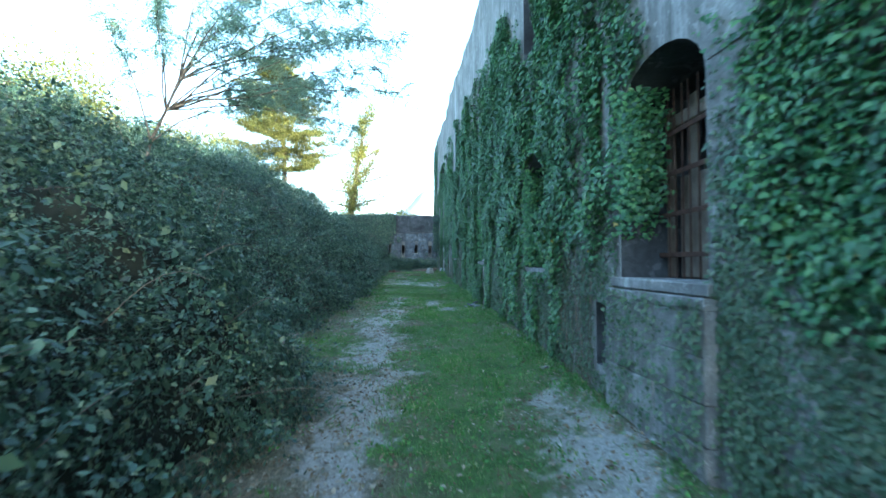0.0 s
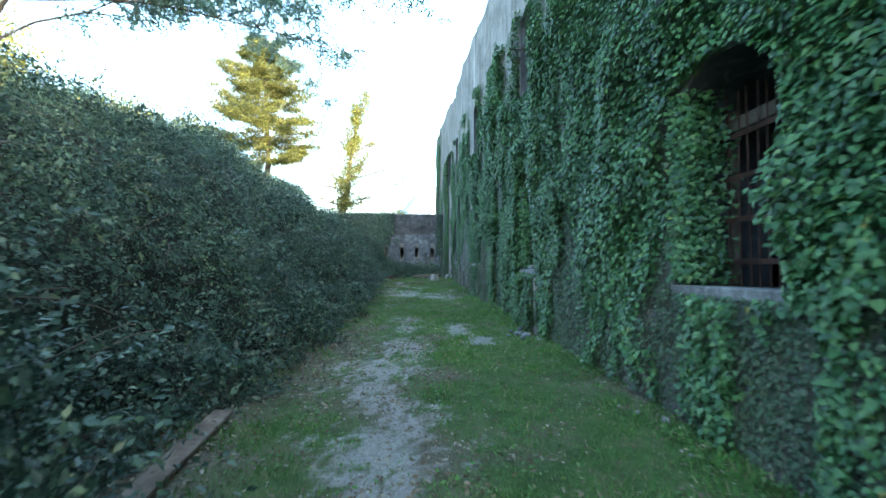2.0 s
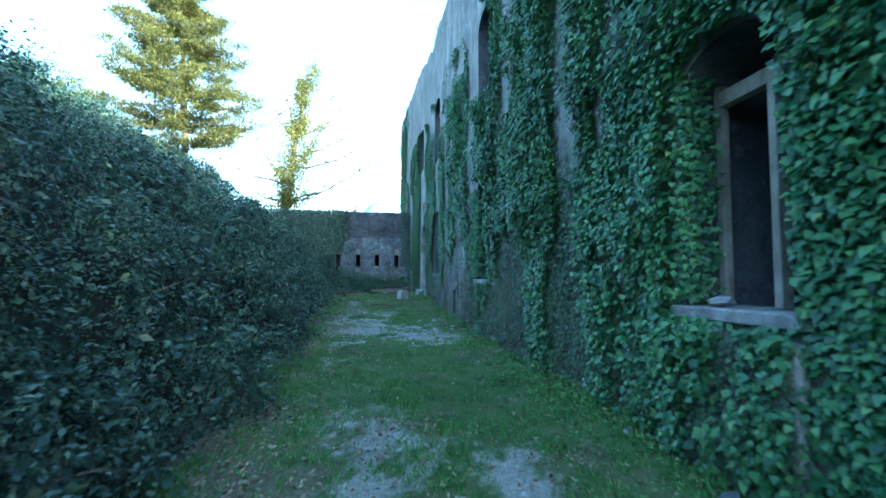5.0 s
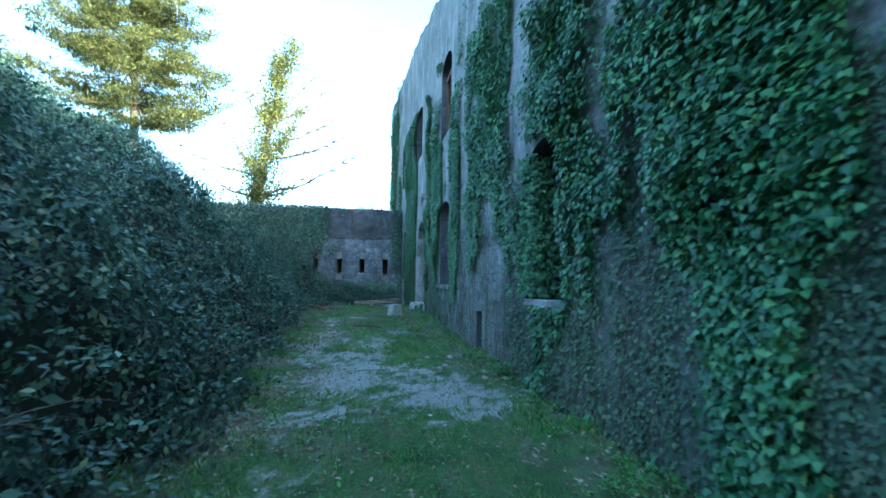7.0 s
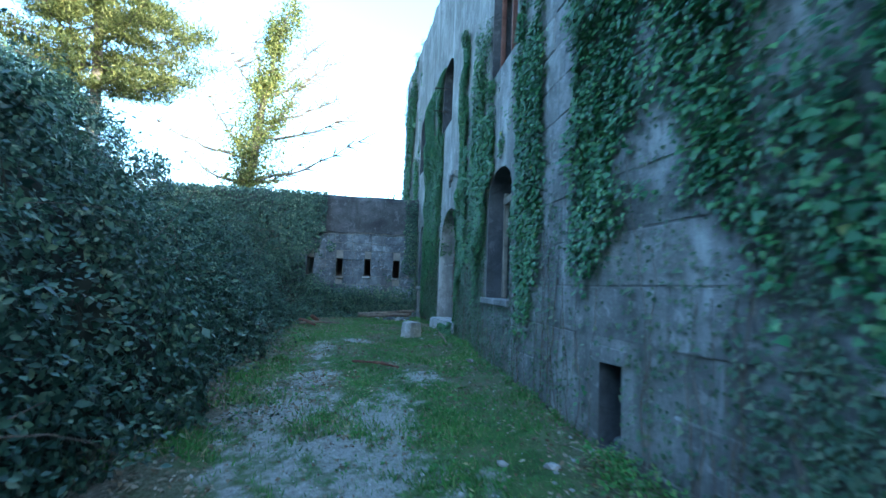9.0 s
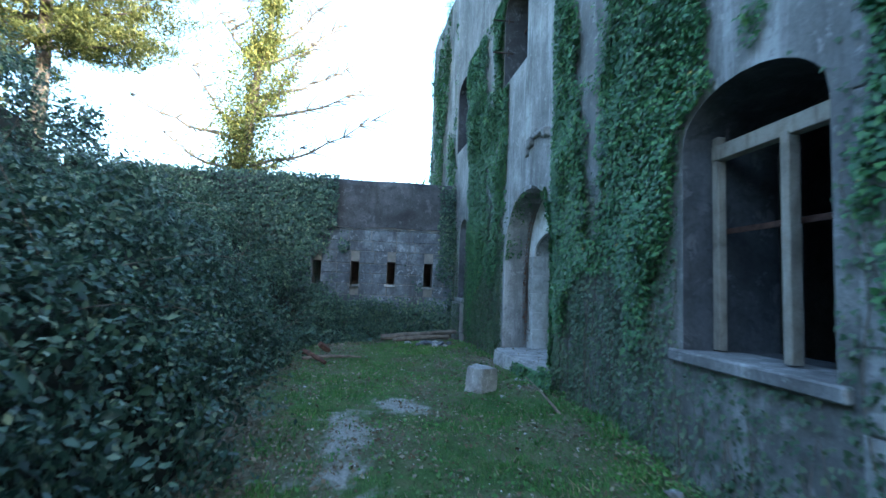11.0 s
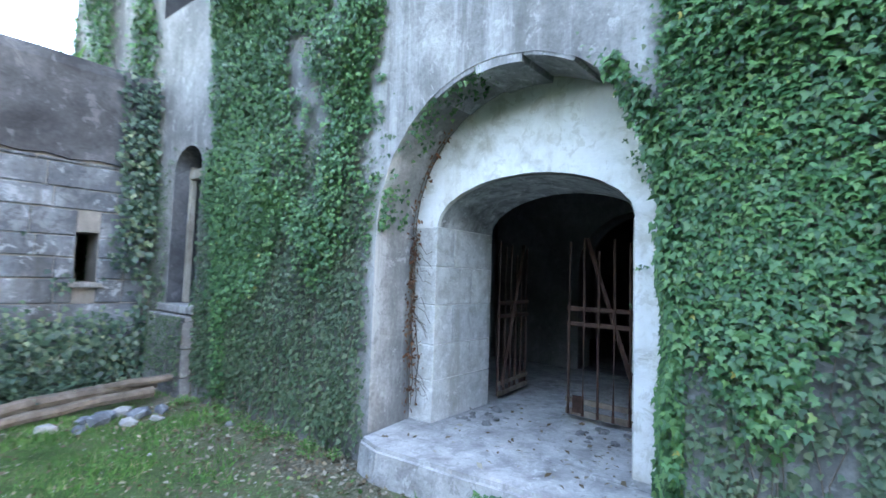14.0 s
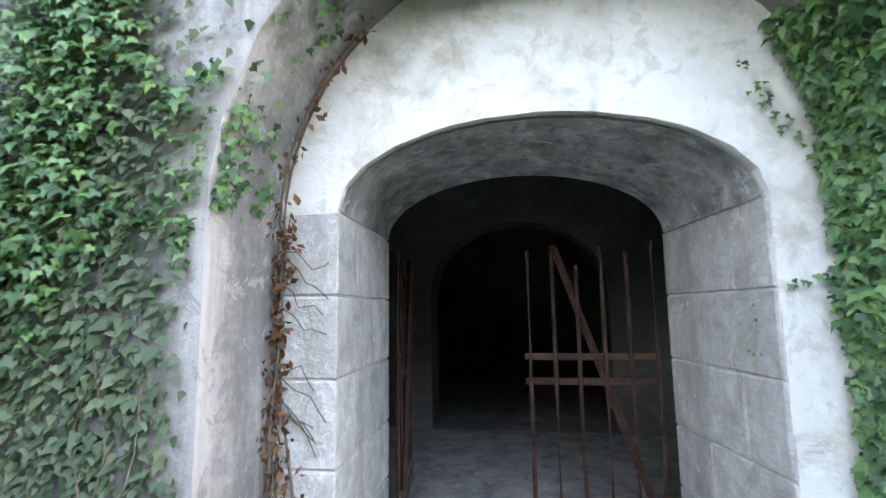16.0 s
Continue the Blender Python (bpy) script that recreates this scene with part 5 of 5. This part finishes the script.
def make_grass():
    n = 330000
    y = rng.uniform(0.5, 34.5, n)
    a, b = bank_edge(y) - 0.25, wall_x(y) - 0.02
    x = a + (b - a) * rng.random(n)
    p = np.stack([x, y], 1)
    thin = 0.48 + 0.5 * vnoise(p, 1.1, 61) + 0.3 * vnoise(p, 5.0, 62) + 0.15 - 0.85 * dry_mask(x, y)
    keep = (rng.random(n) > gravel_mask(x, y) * 0.93) & (rng.random(n) < thin)
    x, y = x[keep], y[keep]
    m = len(x)
    z = ground_z(x, y)
    rim = np.minimum(np.abs(x - bank_edge(y)), np.abs(x - wall_x(y)))
    tuft = np.clip(vnoise(np.stack([x, y], 1), 2.4, 63) + 0.4 * vnoise(np.stack([x, y], 1), 7.0, 64), -0.3, 1)
    size = rng.uniform(0.022, 0.055, m) * (1 + 1.2 * np.exp(-rim / 0.25)) * (1 + 0.8 * tuft)
    up = unit(rng.normal(0, 0.55, (m, 3)) + np.array([0, 0, 1.0]))
    face = unit(rng.normal(0, 1, (m, 3)) * np.array([1, 1, 0.3]))
    me = scatter("grass", *BLADE, np.stack([x, y, z - 0.004], 1), frames_from(face, up), size[:, None])
    tagged(obj("grass", me, GRASS), "short green turf with dry blades along the track", "grass", kind="stuff")


def make_litter():
    n = 85000
    y = 1.0 + 33.0 * rng.random(n) ** 0.85
    a, b = bank_edge(y), wall_x(y) - 0.04
    t = rng.random(n)
    x = a + (b - a) * t
    keep = rng.random(n) < 0.08 + 0.75 * dry_mask(x, y)
    keep[:130] = True
    x, y = x[keep], y[keep]
    n = len(x)
    z = ground_z(x, y) + rng.uniform(0.004, 0.03, n)
    k = 130          # leaves blown onto the gateway's sill and floor
    y[:k] = np.where(rng.random(k) < 0.7, rng.uniform(29.2, 30.85, k), 29.2 + 0.35 * rng.random(k))
    x[:k] = wall_x(y[:k]) + rng.uniform(-0.1, 1.5, k)
    z[:k] = 1.29 + rng.uniform(0.0, 0.012, k)
    nr = unit(rng.normal(0, 0.35, (n, 3)) + np.array([0, 0, 1]))
    me = scatter("fallen_leaves", *LEAF4, np.stack([x, y, z], 1), frames_from(nr, unit(rng.normal(0, 1, (n, 3)))), rng.uniform(0.025, 0.065, n)[:, None])
    tagged(obj("fallen_leaves", me, DEADLEAF), "pale brown fallen leaves scattered over the track", "leaves", kind="stuff")
    n = 30000
    y = rng.uniform(0.8, 34.0, n)
    x = bank_edge(y) + (wall_x(y) - bank_edge(y)) * rng.random(n)
    keep = rng.random(n) < gravel_mask(x, y) * 0.9 + 0.03 + 0.08 * (y > 22)
    x, y = x[keep], y[keep]
    m = len(x)
    chip = ([(-0.5, -0.4, 0), (0.5, -0.5, 0), (0.4, 0.5, 0), (-0.5, 0.4, 0), (0.05, 0.0, 0.55)], [(0, 1, 4), (1, 2, 4), (2, 3, 4), (3, 0, 4)])
    nr = unit(rng.normal(0, 0.3, (m, 3)) + np.array([0, 0, 1]))
    me = scatter("gravel", *chip, np.stack([x, y, ground_z(x, y) - 0.003], 1), frames_from(nr, unit(rng.normal(0, 1, (m, 3)))), (rng.uniform(0.008, 0.022, m) * (1 + 1.2 * (rng.random(m) > 0.97)))[:, None])
    tagged(obj("gravel", me, GRAVEL), "pale crushed gravel on the bare patches", "gravel", kind="stuff")


def make_weeds():
    """Low leafy plants and long grass along the foot of the wall."""
    pos, tips, sizes = [], [], []
    g = np.random.default_rng(29)
    for y0, y1, n, reach, tall in ((13.9, 17.5, 130, 0.7, 0.16), (20.4, 21.9, 60, 0.4, 0.2), (5.5, 12.5, 120, 0.35, 0.1), (23.0, 28.4, 90, 0.3, 0.1), (31.2, 34.0, 70, 0.35, 0.1), (17.5, 20.4, 50, 0.4, 0.1)):
        y = g.uniform(y0, y1, n)
        x = wall_x(y) - 0.03 - reach * g.random(n) ** 1.6
        for k in range(n):
            m = int(g.integers(14, 34))
            a = g.uniform(0, 6.283, m)
            lean = g.uniform(0.2, 1.2, m)
            d = np.stack([np.cos(a) * lean, np.sin(a) * lean, np.ones(m)], 1)
            h = tall * g.uniform(0.25, 1.0, m)
            root = np.array([x[k], y[k], gz(x[k], y[k])])
            pos.append(root + unit(d) * h[:, None] * 0.8)
            tips.append(d + g.normal(0, 0.4, (m, 3)))
            sizes.append(g.uniform(0.03, 0.065, m) * (0.45 + tall * 2))
    n = 26000          # clover and plantain leaves all through the turf
    y = g.uniform(1.0, 34.0, n)
    x = bank_edge(y) + (wall_x(y) - bank_edge(y)) * g.random(n)
    p = np.stack([x, y], 1)
    keep = (g.random(n) > gravel_mask(x, y)) & (vnoise(p, 1.7, 83) + 0.6 * vnoise(p, 5.0, 84) > 0.0)
    x, y = x[keep], y[keep]
    n = len(x)
    pos.append(np.stack([x, y, ground_z(x, y) + g.uniform(0.005, 0.04, n)], 1))
    tips.append(g.normal(0, 1, (n, 3)) * np.array([1, 1, 0.25]))
    sizes.append(g.uniform(0.025, 0.055, n))
    pos, tips, sizes = np.concatenate(pos), unit(np.concatenate(tips)), np.concatenate(sizes)
    n = len(pos)
    me = scatter("weeds", *LEAF4, pos, frames_from(unit(g.normal(0, 0.5, (n, 3)) + np.array([0, 0, 1])), tips), sizes[:, None])
    tagged(obj("weeds", me, GRASS), "low green weeds along the foot of the wall", "weeds", kind="stuff")


make_grass()
make_weeds()
make_litter()


def reveal_ivy():
    """Ivy that turns into the window reveals and hangs over the gateway's edge."""
    pos, nor = [], []
    for key, n, deep in (("w1", 2600, 0.42), ("w2", 2600, 0.5), ("w3", 1100, 0.3), ("w4", 3400, 0.5)):
        a, b, z0, z1, rise = LOWER[key]
        z = rng.uniform(z0 + (0.05 if key != "w1" else 0.35 + 0.6 * rng.random(n)), z1 + rise * 0.7, n)
        d = rng.uniform(-0.12, deep, n) * rng.random(n) ** 0.5
        y = b - rng.random(n) ** 2 * {"w1": 0.3, "w2": 0.2, "w3": 0.1, "w4": 0.28}[key] - 0.01
        pos.append(np.stack([wall_x(y) + d, y, z], 1))
        nor.append(np.stack([rng.normal(-0.7, 0.3, n), rng.normal(-0.8, 0.3, n), rng.normal(0.4, 0.3, n)], 1))
    n = 3000
    z = rng.uniform(1.3, 3.85, n)
    y = 28.79 + rng.random(n) ** 2 * (0.06 + 0.08 * (z > 2.6)) + 0.42 * np.maximum(0, z - 2.95) ** 1.5
    pos.append(np.stack([wall_x(y) - 0.05 + rng.random(n) * 0.2, y, z], 1))
    nor.append(np.stack([rng.normal(-0.9, 0.3, n), rng.normal(0.3, 0.4, n), rng.normal(0.4, 0.3, n)], 1))
    n = 4200          # south side of the recess, and the foot of the ledge
    z = rng.uniform(1.3, 3.6, n)
    deep = rng.uniform(-0.04, 0.43, n)
    y = 28.83 + 0.17 * deep / 0.43 + (0.04 + 0.05 * vnoise(np.stack([z, z * 0], 1), 4.0, 67)) * rng.random(n) + 0.3 * np.maximum(0, z - 3.0) ** 1.5
    pos.append(np.stack([wall_x(y) + deep, y, z], 1))
    nor.append(np.stack([rng.normal(-0.7, 0.3, n), rng.normal(0.7, 0.3, n), rng.normal(0.4, 0.3, n)], 1))
    n = 2600
    y = rng.uniform(28.4, 30.0, n)
    z = 0.97 + rng.random(n) ** 1.5 * (0.24 + 0.1 * (y < 28.9))
    pos.append(np.stack([wall_x(y) - 0.16 - 0.25 * rng.random(n) ** 1.5 * (1.25 - z), y, z], 1))
    nor.append(np.stack([rng.normal(-0.7, 0.3, n), rng.normal(0, 0.4, n), rng.normal(0.7, 0.3, n)], 1))
    n = 1500          # round the north edge and soffit of the recess
    t = rng.uniform(0.0, 1.45, n)
    r0 = 1.125 + rng.normal(0, 0.025, n)
    y, z = 29.95 + np.cos(t) * r0, 2.87 + np.sin(t) * r0 * 1.03
    keep = rng.random(n) < 0.25 + 0.9 * vnoise(np.stack([t, t * 0], 1), 3.0, 66)
    y, z = y[keep], z[keep]
    k = len(y)
    pos.append(np.stack([wall_x(y) + 0.02 + rng.random(k) ** 2 * 0.3, y, z], 1))
    nor.append(np.stack([rng.normal(-0.8, 0.3, k), rng.normal(-0.4, 0.4, k), rng.normal(0.3, 0.4, k)], 1))
    for y0, z0, dy, dz, n in ((29.0, 3.02, 0.27, 0.45, 30), (28.99, 2.66, 0.17, -0.04, 14), (29.205, 2.55, 0.01, -0.28, 24)):      # sprigs over the limewash
        t = rng.random(n)
        y = y0 + dy * t + rng.normal(0, 0.018, n)
        pos.append(np.stack([wall_x(y) + (0.455 if dy > 0.1 else 0.6) - 0.012 * rng.random(n), y, z0 + dz * t + rng.normal(0, 0.02, n)], 1))
        nor.append(np.stack([-np.ones(n), rng.normal(0, 0.3, n), rng.normal(0.4, 0.3, n)], 1))
    pos, nor = np.concatenate(pos), np.concatenate(nor)
    m = len(pos)
    tip = np.stack([rng.normal(-0.2, 0.25, m), rng.normal(0, 0.5, m), -np.ones(m)], 1)
    size = rng.uniform(0.032, 0.062, m)
    size[-68:] *= 0.5
    size[m - 68 - k:m - 68] *= 0.75
    me = scatter("ivy", *LOBED, pos, frames_from(nor, tip), size[:, None])
    tagged(obj("ivy", me, IVY), "ivy hanging into the window reveals and gateway", "ivy", kind="stuff")


reveal_ivy()


def vine_stems():
    r = random.Random(77)
    bm = bmesh.new()
    for k in range(520):
        y = r.uniform(-1, 35.5)
        if 28.6 < y < 31.2 or 20.9 < y < 23.9 and r.random() < 0.6 or 2.4 < y < 5.0:
            continue
        z = gz(float(wall_x(y)) - 0.1, y)
        top = z + r.uniform(1.0, 2.6)
        p = []
        yy = y
        while z < top:
            if clear_of(yy - 0.03, yy + 0.03, z, z + 0.2):
                p.append(east(yy, z, -0.03))
            else:
                break
            z += r.uniform(0.15, 0.28)
            yy += r.uniform(-0.07, 0.07)
        if len(p) > 2:
            tube(bm, p, [r.uniform(0.002, 0.005) * (1 - 0.6 * i / len(p)) + 0.0015 for i in range(len(p))], 4)
    tagged(part("vine_stems", bm, TWIG), "grey dry ivy stems climbing the wall's foot", "vine", kind="stuff")
    # withered creeper down the gateway's recess
    pos = []
    bm = bmesh.new()
    for y0, d0 in ((31.06, 0.40), (31.045, 0.435), (31.0, 0.445)):
        z, y, p = 1.4, y0, []
        while z < (3.75 if y0 > 31.02 else 2.9):
            if z > 2.9:
                y = 29.95 + math.sqrt(max(0.01, 1.1 ** 2 - ((z - 2.87) / 1.04) ** 2))
            p.append(east(y, z, d0))
            pos += [(float(wall_x(y)) + d0 - 0.02 + r.uniform(-0.03, 0.02), y + r.gauss(0, 0.03), z + r.uniform(-0.06, 0.06)) for i in range(4 + int(7 * (1.8 < z < 3.0)))]
            z += 0.1
            y += r.uniform(-0.02, 0.02)
        tube(bm, p, [0.006] * len(p), 4)
    for k in range(14):
        z = r.uniform(1.6, 2.9)
        y = 31.06
        p = [east(y, z, 0.44)]
        for i in range(4):
            y -= r.uniform(0.02, 0.07)
            z -= r.uniform(-0.02, 0.08)
            p.append(east(max(y, 30.86), z, 0.445))
        tube(bm, p, [0.003] * 5, 3)
    tagged(part("withered_creeper", bm, TWIG), "withered brown creeper stems beside the gateway", "vine", kind="stuff")
    pos = np.array(pos)
    m = len(pos)
    g = np.random.default_rng(5)
    me = scatter("withered_leaves", *LEAF4, pos, frames_from(unit(np.stack([-np.ones(m), g.normal(0, 0.6, m), g.normal(0, 0.6, m)], 1)), unit(g.normal(0, 1, (m, 3)) + np.array([0, 0, -1]))), g.uniform(0.022, 0.05, m)[:, None])
    tagged(obj("withered_leaves", me, RUSTLEAF), "curled rust-brown dead leaves on the creeper", "leaves", kind="stuff")


vine_stems()


def wall_top_growth():
    n = 2600
    g = np.random.default_rng(15)
    x = g.uniform(-8.5, -0.2, n)
    me = scatter("dry_grass", *BLADE, np.stack([x, 35.6 + g.uniform(0, 0.4, n), np.full(n, 5.1)], 1), frames_from(unit(g.normal(0, 1, (n, 3)) * np.array([1, 1, 0.2])), unit(g.normal(0, 0.3, (n, 3)) + np.array([0, 0, 1]))),
                 (g.uniform(0.04, 0.12, n) * (1 + 3 * (g.random(n) > 0.985)))[:, None])
    tagged(obj("dry_grass", me, GRASS), "thin grass growing on top of the casemate wall", "grass", kind="stuff")
    n = 5000
    y = g.uniform(14, 39, n)
    keep = vnoise(np.stack([y, y * 0], 1), 1.2, 71) > 0.1
    y = y[keep]
    n = len(y)
    me = scatter("dry_grass", *BLADE, np.stack([wall_x(y) + g.uniform(0, 0.4, n), y, wall_top(y) - 0.02], 1), frames_from(unit(g.normal(0, 1, (n, 3)) * np.array([1, 1, 0.2])), unit(g.normal(0, 0.35, (n, 3)) + np.array([0, 0, 1]))), g.uniform(0.06, 0.22, n)[:, None])
    tagged(obj("dry_grass", me, GRASS), "tufts of grass growing on top of the fort wall", "grass", kind="stuff")


wall_top_growth()
